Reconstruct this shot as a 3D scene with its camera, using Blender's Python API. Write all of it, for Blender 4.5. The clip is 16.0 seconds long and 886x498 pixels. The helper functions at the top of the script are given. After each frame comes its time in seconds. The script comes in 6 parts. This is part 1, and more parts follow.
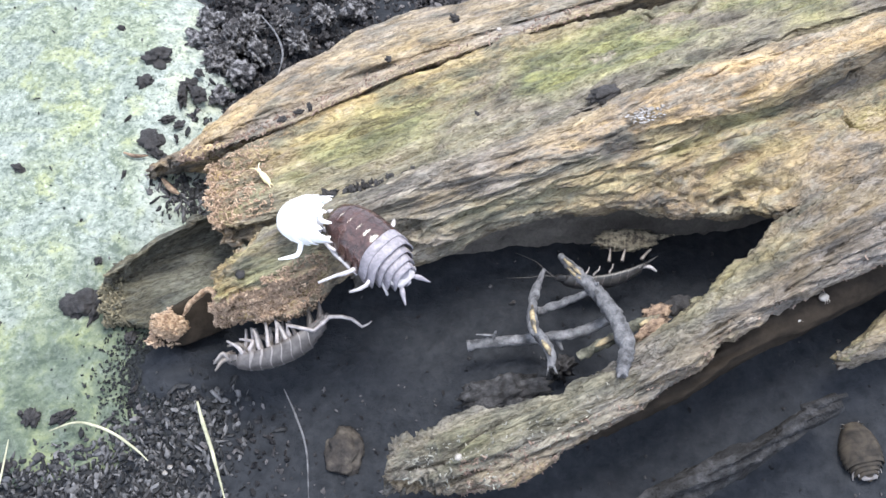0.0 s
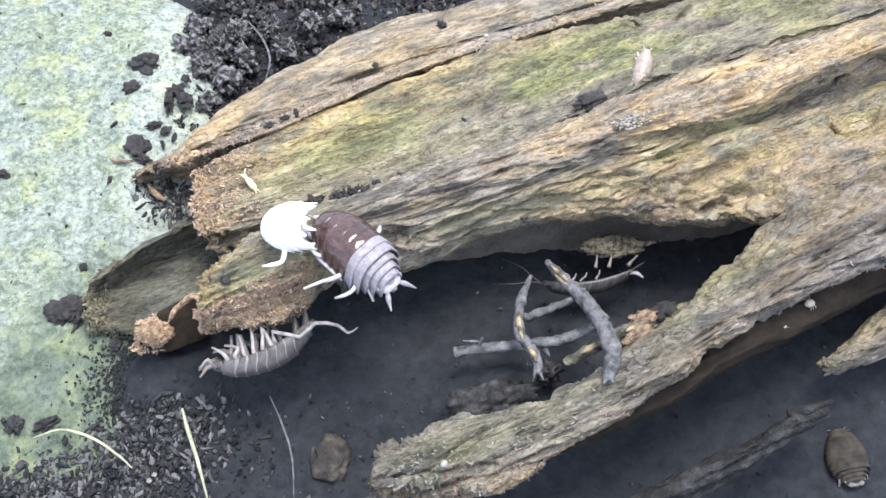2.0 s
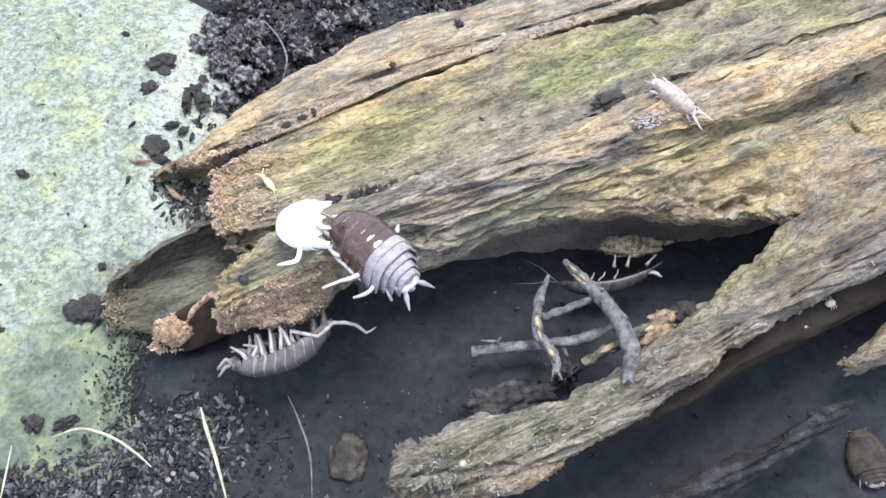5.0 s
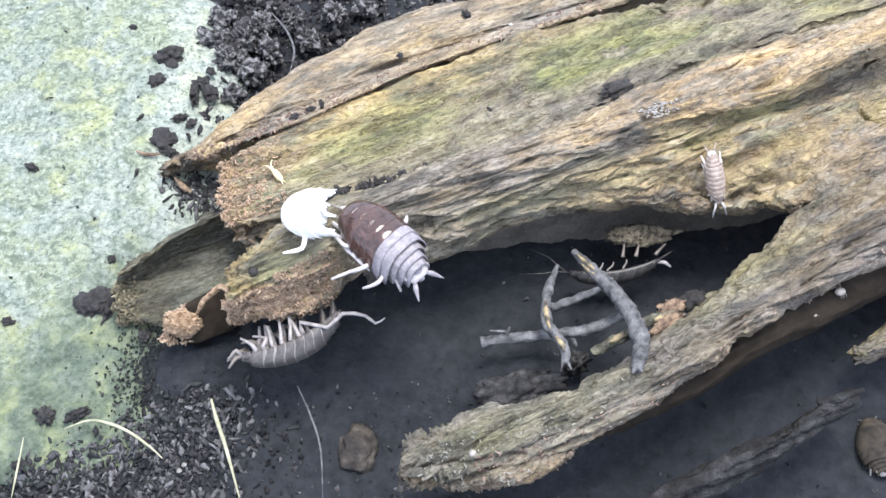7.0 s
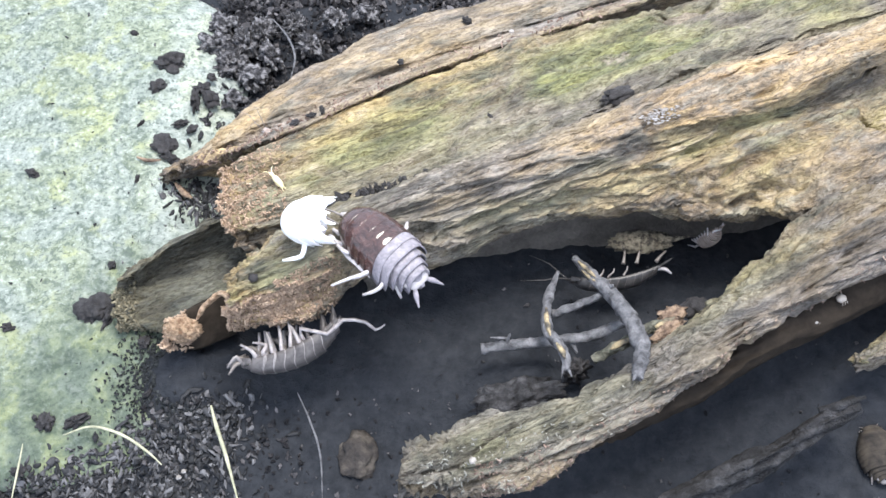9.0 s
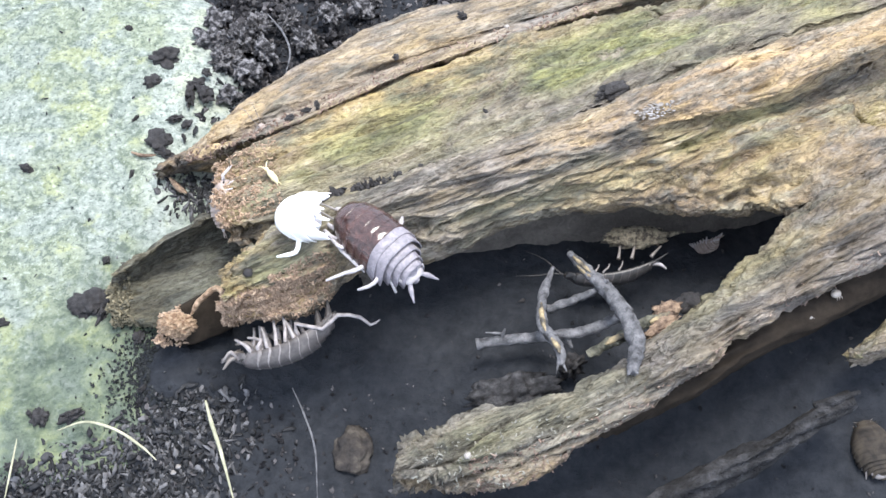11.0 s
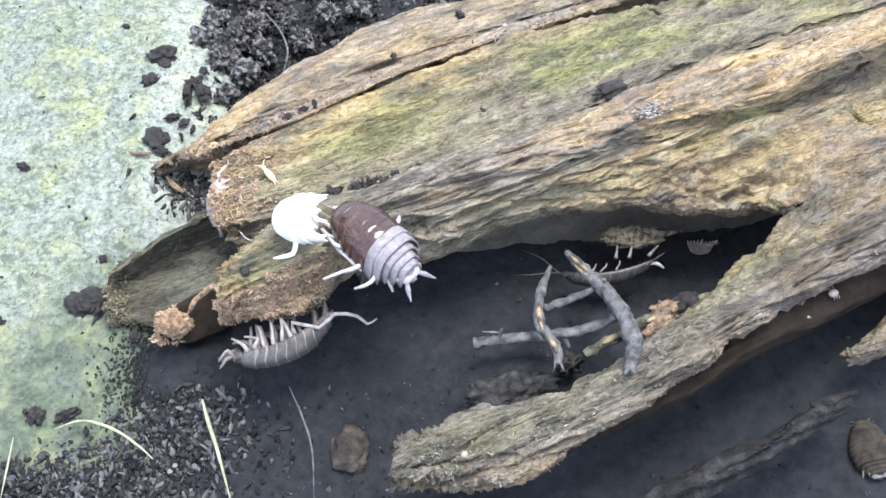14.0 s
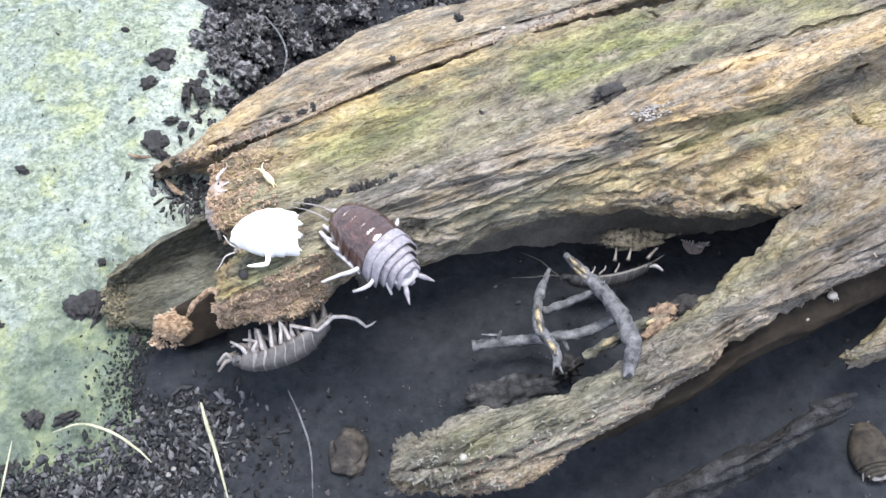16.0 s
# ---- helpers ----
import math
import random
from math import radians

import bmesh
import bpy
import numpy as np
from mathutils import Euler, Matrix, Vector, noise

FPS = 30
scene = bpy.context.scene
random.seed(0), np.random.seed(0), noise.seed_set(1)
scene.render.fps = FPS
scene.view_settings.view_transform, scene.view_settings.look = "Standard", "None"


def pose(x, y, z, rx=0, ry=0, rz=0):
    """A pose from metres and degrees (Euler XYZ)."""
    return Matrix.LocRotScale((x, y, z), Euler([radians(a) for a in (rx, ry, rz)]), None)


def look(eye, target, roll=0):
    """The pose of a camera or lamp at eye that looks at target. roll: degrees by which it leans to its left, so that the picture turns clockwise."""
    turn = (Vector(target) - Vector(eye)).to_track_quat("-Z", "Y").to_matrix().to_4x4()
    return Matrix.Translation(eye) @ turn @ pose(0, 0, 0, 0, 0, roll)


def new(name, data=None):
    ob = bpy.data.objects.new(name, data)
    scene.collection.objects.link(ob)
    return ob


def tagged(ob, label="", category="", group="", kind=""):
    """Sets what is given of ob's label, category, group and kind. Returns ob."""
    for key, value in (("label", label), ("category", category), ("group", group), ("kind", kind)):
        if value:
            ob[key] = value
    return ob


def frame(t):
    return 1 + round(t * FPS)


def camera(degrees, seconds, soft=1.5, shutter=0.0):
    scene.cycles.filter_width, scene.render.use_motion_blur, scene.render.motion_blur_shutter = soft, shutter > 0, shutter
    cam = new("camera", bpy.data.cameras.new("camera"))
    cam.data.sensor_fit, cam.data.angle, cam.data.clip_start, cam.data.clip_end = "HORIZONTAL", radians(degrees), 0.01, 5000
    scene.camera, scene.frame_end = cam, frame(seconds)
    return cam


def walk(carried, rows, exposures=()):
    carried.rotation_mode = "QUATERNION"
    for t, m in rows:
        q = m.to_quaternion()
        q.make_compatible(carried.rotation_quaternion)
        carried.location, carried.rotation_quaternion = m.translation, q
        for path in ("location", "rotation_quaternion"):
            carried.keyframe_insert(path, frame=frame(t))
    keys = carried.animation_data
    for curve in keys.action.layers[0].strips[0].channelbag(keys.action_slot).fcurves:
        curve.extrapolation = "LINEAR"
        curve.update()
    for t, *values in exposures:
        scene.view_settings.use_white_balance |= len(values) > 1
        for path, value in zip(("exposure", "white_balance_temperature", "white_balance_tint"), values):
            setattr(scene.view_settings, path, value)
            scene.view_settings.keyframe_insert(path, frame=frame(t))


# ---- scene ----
cam = camera(50, 16.0, soft=1.5)
PATH = [
    (0.0, look((-0.00020, -0.06559, 0.13627), (0.00096, -0.00242, 0.03425), 1.07)),
    (0.5, look((-0.00003, -0.06555, 0.13629), (0.00154, -0.00216, 0.03441), 1.38)),
    (1.0, look((0.00019, -0.06552, 0.13628), (0.00205, -0.00206, 0.03445), 1.63)),
    (1.5, look((0.00041, -0.06570, 0.13619), (0.00250, -0.00204, 0.03449), 1.81)),
    (2.0, look((0.00053, -0.06564, 0.13595), (0.00279, -0.00167, 0.03445), 1.90)),
    (2.5, look((0.00043, -0.06557, 0.13601), (0.00256, -0.00100, 0.03488), 1.80)),
    (3.0, look((0.00025, -0.06550, 0.13591), (0.00210, -0.00064, 0.03496), 1.65)),
    (3.5, look((0.00005, -0.06553, 0.13587), (0.00130, -0.00093, 0.03475), 1.20)),
    (4.0, look((0.00002, -0.06548, 0.13591), (0.00108, -0.00116, 0.03461), 1.04)),
    (6.5, look((-0.00048, -0.06578, 0.13555), (-0.00065, -0.00240, 0.03366), -0.20)),
    (7.0, look((-0.00046, -0.06586, 0.13561), (-0.00072, -0.00268, 0.03359), -0.34)),
    (7.5, look((-0.00034, -0.06584, 0.13558), (-0.00069, -0.00273, 0.03351), -0.42)),
    (8.0, look((-0.00042, -0.06581, 0.13543), (-0.00075, -0.00258, 0.03344), -0.36)),
    (8.5, look((-0.00050, -0.06575, 0.13561), (-0.00085, -0.00226, 0.03378), -0.38)),
    (9.0, look((-0.00035, -0.06561, 0.13556), (-0.00075, -0.00187, 0.03389), -0.37)),
    (11.5, look((-0.00021, -0.06589, 0.13519), (-0.00001, -0.00244, 0.03334), 0.12)),
    (12.0, look((-0.00032, -0.06587, 0.13515), (-0.00012, -0.00239, 0.03332), 0.15)),
    (12.5, look((-0.00000, -0.06570, 0.13520), (-0.00000, -0.00211, 0.03343), 0.00)),
    (13.0, look((-0.00007, -0.06571, 0.13524), (0.00010, -0.00201, 0.03354), 0.17)),
    (13.5, look((0.00030, -0.06581, 0.13517), (0.00036, -0.00215, 0.03345), 0.07)),
    (14.0, look((0.00000, -0.06590, 0.13509), (0.00028, -0.00244, 0.03324), 0.24)),
    (14.5, look((0.00001, -0.06597, 0.13498), (0.00016, -0.00266, 0.03304), 0.07)),
    (15.0, look((0.00010, -0.06592, 0.13501), (0.00022, -0.00260, 0.03308), 0.07)),
    (15.5, look((0.00020, -0.06580, 0.13502), (0.00033, -0.00238, 0.03315), 0.05)),
    (16.0, look((0.00029, -0.06586, 0.13500), (0.00048, -0.00210, 0.03334), 0.10)),
]

walk(cam, PATH, [(0.0, 0.0), (16.0, 0.0)])

# ---- light: a bright lamp box over the open tank, and the dim room around it ----
world = bpy.data.worlds.new("room_light")
world.use_nodes = True
scene.world = world
world.node_tree.nodes["Background"].inputs["Color"].default_value = (0.785, 0.885, 1.08, 1)
world.node_tree.nodes["Background"].inputs["Strength"].default_value = 1.95


def area_lamp(name, eye, target, size, watts, colour):
    data = bpy.data.lights.new(name, "AREA")
    data.shape, data.size, data.energy, data.color = "DISK", size, watts, colour
    lamp = new(name, data)
    lamp.matrix_world = look(eye, target)
    return tagged(lamp, "bright white lamp hung above the open tank", "lamp")


area_lamp("tank_lamp", (0.045, 0.06, 0.33), (0.0, 0.01, 0.0), 0.16, 2.05, (1.0, 0.95, 0.885))


# ---- materials (lengths in metres, so texture scales are per metre) ----
class Mat:
    """A node material with small helpers to wire it."""

    def __init__(self, name, rough=0.6, metal=0.0, shine=0.5):
        self.m = bpy.data.materials.new(name)
        self.m.use_nodes = True
        self.t = self.m.node_tree
        self.b = self.t.nodes["Principled BSDF"]
        self.b.inputs["Roughness"].default_value = rough
        self.b.inputs["Metallic"].default_value = metal
        self.b.inputs["Specular IOR Level"].default_value = shine

    def node(self, kind, **values):
        n = self.t.nodes.new(kind)
        for key, value in values.items():
            n.inputs[key].default_value = value
        return n

    def link(self, a, b):
        self.t.links.new(a, b)

    def coords(self, turn=0.0, stretch=(1, 1, 1)):
        c = self.t.nodes.new("ShaderNodeTexCoord")
        m = self.t.nodes.new("ShaderNodeMapping")
        m.vector_type = "TEXTURE"
        m.inputs["Rotation"].default_value = (0, 0, radians(turn))
        m.inputs["Scale"].default_value = stretch
        self.link(c.outputs["Object"], m.inputs["Vector"])
        return m.outputs["Vector"]

    def noise(self, vec, scale, detail=4.0, rough=0.55, distort=0.0):
        n = self.node("ShaderNodeTexNoise", Scale=scale, Detail=detail, Roughness=rough, Distortion=distort)
        if vec is not None:
            self.link(vec, n.inputs["Vector"])
        return n.outputs["Fac"]

    def ramp(self, fac, stops):
        r = self.t.nodes.new("ShaderNodeValToRGB")
        el = r.color_ramp.elements
        while len(el) < len(stops):
            el.new(0.5)
        for e, (at, c) in zip(el, sorted(stops)):
            e.position, e.color = at, (*c, 1) if len(c) == 3 else c
        self.link(fac, r.inputs["Fac"])
        return r.outputs["Color"]

    def grey(self, fac, a, b):
        return self.ramp(fac, [(a, (0, 0, 0)), (b, (1, 1, 1))])

    def mix(self, fac, a, b, kind="MIX"):
        n = self.t.nodes.new("ShaderNodeMix")
        n.data_type, n.blend_type = "RGBA", kind
        for value, socket in ((fac, n.inputs[0]), (a, n.inputs[6]), (b, n.inputs[7])):
            if isinstance(value, (int, float)):
                socket.default_value = value
            elif isinstance(value, tuple):
                socket.default_value = (*value, 1)
            else:
                self.link(value, socket)
        return n.outputs[2]

    def times(self, a, b, kind="MULTIPLY"):
        n = self.t.nodes.new("ShaderNodeMath")
        n.operation = kind
        n.use_clamp = True
        for value, socket in ((a, n.inputs[0]), (b, n.inputs[1])):
            if isinstance(value, (int, float)):
                socket.default_value = value
            else:
                self.link(value, socket)
        return n.outputs[0]

    def away(self, a, b):
        """How far a is from the value b."""
        n = self.t.nodes.new("ShaderNodeMath")
        n.operation = "SUBTRACT"
        self.link(a, n.inputs[0])
        n.inputs[1].default_value = b
        k = self.t.nodes.new("ShaderNodeMath")
        k.operation = "ABSOLUTE"
        self.link(n.outputs[0], k.inputs[0])
        return k.outputs[0]

    def attribute(self, name):
        n = self.t.nodes.new("ShaderNodeAttribute")
        n.attribute_name = name
        return n.outputs["Fac"]

    def random(self):
        return self.t.nodes.new("ShaderNodeObjectInfo").outputs["Random"]

    def island(self):
        return self.t.nodes.new("ShaderNodeNewGeometry").outputs["Random Per Island"]

    def done(self, colour, bump=None, strength=0.4, distance=0.0003, rough=None):
        if isinstance(colour, tuple):
            self.b.inputs["Base Color"].default_value = (*colour, 1)
        else:
            self.link(colour, self.b.inputs["Base Color"])
        if rough is not None:
            self.link(rough, self.b.inputs["Roughness"])
        if bump is not None:
            n = self.node("ShaderNodeBump", Strength=strength, Distance=distance)
            self.link(bump, n.inputs["Height"])
            self.link(n.outputs["Normal"], self.b.inputs["Normal"])
        return self.m


LOG_TURN = 24.30   # the grain's heading over the ground, degrees


def wood_material(name, tone=(1.0, 1.0, 1.0)):
    """Old weathered wood: grey-brown, finely scaled across the grain, with ochre and yellow-green stains and thin long cracks."""
    m = Mat(name, 0.8, shine=0.25)
    grain = m.coords(LOG_TURN, (3.2, 1.0, 1.0))
    long_ = m.coords(LOG_TURN, (11.0, 1.0, 1.0))
    broad = m.coords(LOG_TURN, (2.2, 1.0, 1.0))
    scaly = m.coords(LOG_TURN, (2.1, 1.0, 1.0))
    wave = m.away(m.noise(grain, 700, 5, 0.66, 0.7), 0.5)
    ripple = m.noise(scaly, 1500, 2.5, 0.55, 0.9)
    fibre = m.noise(scaly, 2300, 5, 0.7, 0.6)
    coarse = m.noise(grain, 380, 6, 0.68, 0.3)
    patch = m.noise(broad, 95, 5, 0.65, 0.6)
    patch2 = m.noise(broad, 170, 6, 0.72, 0.4)
    split = m.away(m.noise(long_, 300, 3, 0.55, 0.5), 0.5)
    where = m.grey(m.noise(broad, 120, 3, 0.5), 0.47, 0.58)
    base = m.ramp(coarse, [(0.34, (0.110, 0.103, 0.094)), (0.45, (0.205, 0.190, 0.166)), (0.56, (0.300, 0.272, 0.232)), (0.68, (0.41, 0.375, 0.325))])
    ochre = m.ramp(patch2, [(0.37, (0.29, 0.195, 0.135)), (0.47, (0.47, 0.325, 0.195)), (0.56, (0.56, 0.42, 0.235)), (0.66, (0.60, 0.49, 0.29))])
    moss = m.ramp(coarse, [(0.35, (0.095, 0.115, 0.085)), (0.50, (0.180, 0.212, 0.112)), (0.66, (0.305, 0.338, 0.145))])
    o = m.times(m.attribute("ochre"), m.grey(patch2, 0.42, 0.56))
    g = m.times(m.attribute("moss"), m.grey(patch, 0.36, 0.60))
    colour = m.mix(o, base, ochre)
    colour = m.mix(m.times(g, 0.92), colour, moss)
    colour = m.mix(m.times(m.grey(patch2, 0.60, 0.68), 0.40), colour, (0.54, 0.475, 0.45))
    weather = m.noise(broad, 60, 4, 0.6, 0.8)
    colour = m.mix(m.times(m.attribute("grey"), m.grey(weather, 0.34, 0.56)), colour, m.ramp(coarse, [(0.36, (0.085, 0.087, 0.092)), (0.5, (0.205, 0.20, 0.205)), (0.66, (0.41, 0.39, 0.395))]))
    colour = m.mix(1.0, colour, m.ramp(patch, [(0.36, (0.72, 0.73, 0.75)), (0.48, (0.93, 0.92, 0.91)), (0.62, (1.03, 0.98, 0.92))]), "MULTIPLY")
    colour = m.mix(1.0, colour, m.mix(m.grey(wave, 0.0, 0.03), (0.68, 0.66, 0.64), (1.03, 1.03, 1.02)), "MULTIPLY")
    colour = m.mix(1.0, colour, m.mix(m.grey(ripple, 0.375, 0.465), (0.70, 0.68, 0.66), (1.04, 1.03, 1.02)), "MULTIPLY")
    colour = m.mix(1.0, colour, m.mix(m.grey(fibre, 0.38, 0.60), (0.82, 0.81, 0.80), (1.10, 1.09, 1.08)), "MULTIPLY")
    opened = m.times(m.times(m.grey(split, 0.011, 0.002), where), 0.5)
    colour = m.mix(opened, colour, (0.035, 0.031, 0.028))
    if tone != (1.0, 1.0, 1.0):
        colour = m.mix(1.0, colour, tone, "MULTIPLY")
    height = m.mix(0.45, m.mix(0.6, m.grey(wave, 0.0, 0.10), m.grey(ripple, 0.37, 0.54)), m.mix(0.35, coarse, fibre))
    height = m.mix(opened, height, (0.0, 0.0, 0.0))
    return m.done(colour, height, 0.75, 0.0009)


def speckled(name, stops, scale, rough=0.7, bump=0.4, distance=0.0003, detail=5, shine=0.4):
    """A surface whose colour runs through the stops with a noise of that scale."""
    m = Mat(name, rough, shine=shine)
    n = m.noise(m.coords(), scale, detail, 0.6)
    f = m.noise(m.coords(), scale * 6, 3, 0.6)
    colour = m.mix(0.35, m.ramp(n, stops), m.mix(1.0, m.ramp(n, stops), m.ramp(f, [(0.3, (0.45, 0.45, 0.45)), (0.65, (1.3, 1.3, 1.3))]), "MULTIPLY"))
    return m.done(colour, f, bump, distance)


def slab_material():
    """Pale stone, chalky in places, with yellow-green algae in clouds and dots, and shade painted darker towards the
    log.
    """
    m = Mat("algae_stone", 0.85, shine=0.3)
    v = m.coords()
    cloud = m.noise(v, 95, 6, 0.65, 0.8)
    blot = m.noise(v, 520, 6, 0.7, 0.5)
    dab = m.noise(v, 260, 5, 0.6, 0.4)
    speck = m.noise(v, 1300, 5, 0.65, 0.3)
    base = m.ramp(blot, [(0.36, (0.15, 0.185, 0.165)), (0.46, (0.27, 0.315, 0.285)), (0.56, (0.35, 0.395, 0.36)), (0.68, (0.46, 0.50, 0.465))])
    alga = m.ramp(blot, [(0.36, (0.15, 0.185, 0.13)), (0.50, (0.30, 0.345, 0.25)), (0.66, (0.40, 0.44, 0.32))])
    yellow = m.ramp(blot, [(0.38, (0.33, 0.365, 0.18)), (0.64, (0.48, 0.51, 0.28))])
    chalk = m.ramp(blot, [(0.36, (0.40, 0.45, 0.445)), (0.60, (0.66, 0.70, 0.70))])
    colour = m.mix(m.times(m.grey(cloud, 0.44, 0.56), 0.8), base, alga)
    tuft = m.noise(v, 130, 4, 0.6, 0.3)
    colour = m.mix(m.times(m.times(m.grey(tuft, 0.52, 0.60), m.grey(dab, 0.42, 0.56)), 0.65), colour, yellow)
    axis = m.t.nodes.new("ShaderNodeSeparateXYZ")
    m.link(v, axis.inputs[0])
    bare = m.node("ShaderNodeMapRange", **{"From Min": -0.058, "From Max": -0.044})
    m.link(axis.outputs["X"], bare.inputs["Value"])
    high = m.node("ShaderNodeMapRange", **{"From Min": 0.006, "From Max": 0.026})
    m.link(axis.outputs["Y"], high.inputs["Value"])
    chalky = m.times(m.times(m.times(bare.outputs[0], high.outputs[0]), m.noise(v, 70, 4, 0.6), "ADD"), 0.75, "SUBTRACT")
    colour = m.mix(m.times(m.grey(chalky, 0.0, 0.5), 0.85), colour, chalk)
    colour = m.mix(m.times(m.grey(cloud, 0.40, 0.32), 0.35), colour, chalk)
    colour = m.mix(m.times(m.grey(speck, 0.46, 0.39), 0.75), colour, (0.12, 0.15, 0.135))
    colour = m.mix(m.times(m.grey(speck, 0.56, 0.64), 0.55), colour, (0.60, 0.66, 0.61))
    pit = m.noise(v, 800, 3, 0.5, 0.2)
    colour = m.mix(m.times(m.grey(pit, 0.36, 0.30), 0.7), colour, (0.09, 0.115, 0.10))
    # damp darkens towards the log: thicker algae, plus the log's shade painted in
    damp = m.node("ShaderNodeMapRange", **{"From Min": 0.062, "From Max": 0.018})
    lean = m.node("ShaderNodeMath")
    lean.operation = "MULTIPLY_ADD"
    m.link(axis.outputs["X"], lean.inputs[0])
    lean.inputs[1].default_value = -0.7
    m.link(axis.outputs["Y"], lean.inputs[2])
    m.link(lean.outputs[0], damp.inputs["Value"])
    growth_and_shade = m.times(m.times(damp.outputs[0], m.noise(v, 60, 5, 0.65), "ADD"), 0.5, "SUBTRACT")
    colour = m.mix(m.times(m.grey(growth_and_shade, 0.05, 0.62), 0.85), colour, m.ramp(dab, [(0.36, (0.05, 0.075, 0.055)), (0.50, (0.095, 0.13, 0.088)), (0.66, (0.23, 0.27, 0.14))]))
    colour = m.mix(1.0, colour, (0.72, 0.73, 0.715), "MULTIPLY")
    return m.done(colour, m.mix(0.4, blot, m.mix(0.4, speck, pit)), 0.8, 0.0008)


def soil_material(name, low, high):
    m = Mat(name, 0.85, shine=0.12)
    v = m.coords()
    n = m.noise(v, 500, 5, 0.65)
    base = m.mix(m.grey(n, 0.3, 0.7), low, high)
    return m.done(base, n, 0.9, 0.0008)


def crumb_material(name, low, high):
    m = Mat(name, 0.7, shine=0.25)
    n = m.noise(m.coords(), 1400, 4, 0.6)
    k = m.island()
    base = m.mix(m.times(m.times(k, k), k), low, high)
    return m.done(m.mix(m.grey(n, 0.3, 0.75), m.mix(0.5, base, (0.01, 0.01, 0.012)), base), n, 0.8, 0.0004)


def shell_material(name, low, high, rough, mottled=700, bump=0.25, relief=0.00015, grain=0.6):
    m = Mat(name, rough)
    v = m.coords()
    n = m.noise(v, mottled, 4, 0.6, 0.5)
    f = m.noise(v, mottled * 5, 2, 0.5)
    m.b.inputs["Subsurface Weight"].default_value = 0.08
    m.b.inputs["Subsurface Radius"].default_value = (0.0006, 0.0005, 0.0004)
    return m.done(m.mix(m.grey(n, 0.33, 0.66), low, high), m.mix(grain, n, f), bump, relief)


WOOD = wood_material("weathered_wood")
STONE = slab_material()
SOIL = soil_material("black_soil", (0.017, 0.0195, 0.0245), (0.035, 0.0385, 0.046))
CRUMB = crumb_material("soil_crumb", (0.013, 0.013, 0.016), (0.20, 0.19, 0.20))
EDGE_CRUMB = crumb_material("grey_soil_chip", (0.030, 0.032, 0.036), (0.25, 0.25, 0.265))
BROWN_SHELL = shell_material("glossy_brown_shell", (0.030, 0.013, 0.013), (0.095, 0.045, 0.040), 0.3, 950, 1.0, 0.0014, 0.12)
BROWN_SHELL.node_tree.nodes["Principled BSDF"].inputs["Specular IOR Level"].default_value = 0.2
BROWN_SHELL.node_tree.nodes["Principled BSDF"].inputs["Coat Weight"].default_value = 1.0
BROWN_SHELL.node_tree.nodes["Principled BSDF"].inputs["Coat Roughness"].default_value = 0.10
BROWN_SHELL.node_tree.nodes["Principled BSDF"].inputs["Coat IOR"].default_value = 1.6
WHITE_SHELL = shell_material("chalky_white_shell", (0.165, 0.155, 0.182), (0.31, 0.292, 0.332), 0.5, 1300, 0.6, 0.0002)
MOULT_SHELL = shell_material("bright_white_moult", (0.90, 0.90, 0.92), (0.98, 0.98, 0.98), 0.4, 600, 0.1)
GREY_SHELL = shell_material("matt_grey_shell", (0.055, 0.05, 0.052), (0.125, 0.115, 0.115), 0.45, 800)
PALE_SHELL = shell_material("pale_pink_shell", (0.22, 0.175, 0.155), (0.39, 0.325, 0.295), 0.4, 900)
PALE_LEG = shell_material("pale_leg", (0.38, 0.36, 0.375), (0.54, 0.51, 0.53), 0.4, 900)
# darker copy of the pale leg, for legs shaded under the log
SHADED_LEG = shell_material("shaded_leg", (0.20, 0.185, 0.19), (0.37, 0.345, 0.355), 0.45, 1000)
DARK_LEG = shell_material("dark_leg", (0.14, 0.13, 0.13), (0.28, 0.26, 0.26), 0.45, 900)
EYE = shell_material("eye_black", (0.01, 0.01, 0.012), (0.03, 0.03, 0.03), 0.2)
TAUPE_SHELL = shell_material("taupe_shell", (0.10, 0.09, 0.085), (0.24, 0.215, 0.20), 0.45, 900)
# dark grey shell, darkened further for the dimness inside the hollow
SHADED_GREY_SHELL = shell_material("shaded_grey_shell", (0.02, 0.02, 0.022), (0.06, 0.057, 0.058), 0.4, 800)
TAN_SHELL = shell_material("dull_tan_shell", (0.026, 0.024, 0.023), (0.07, 0.060, 0.050), 0.85, 500)
TAN_SHELL.node_tree.nodes["Principled BSDF"].inputs["Specular IOR Level"].default_value = 0.15
TWIG = speckled("grey_twig", [(0.34, (0.045, 0.046, 0.052)), (0.50, (0.135, 0.138, 0.152)), (0.68, (0.235, 0.236, 0.255))], 700, 0.65, 0.7, 0.0006)
TWIG_MOSS = speckled("mossy_twig", [(0.36, (0.06, 0.062, 0.05)), (0.52, (0.19, 0.19, 0.15)), (0.68, (0.33, 0.32, 0.25))], 600, 0.7, 1.0, 0.0007)
TWIG_WOOD = speckled("bare_twig_wood", [(0.40, (0.06, 0.055, 0.05)), (0.60, (0.42, 0.34, 0.21))], 500, 0.7, 0.5)
DEBRIS = speckled("dark_crumbled_bark", [(0.3, (0.014, 0.014, 0.016)), (0.7, (0.058, 0.055, 0.058))], 900, 0.7, 0.9)
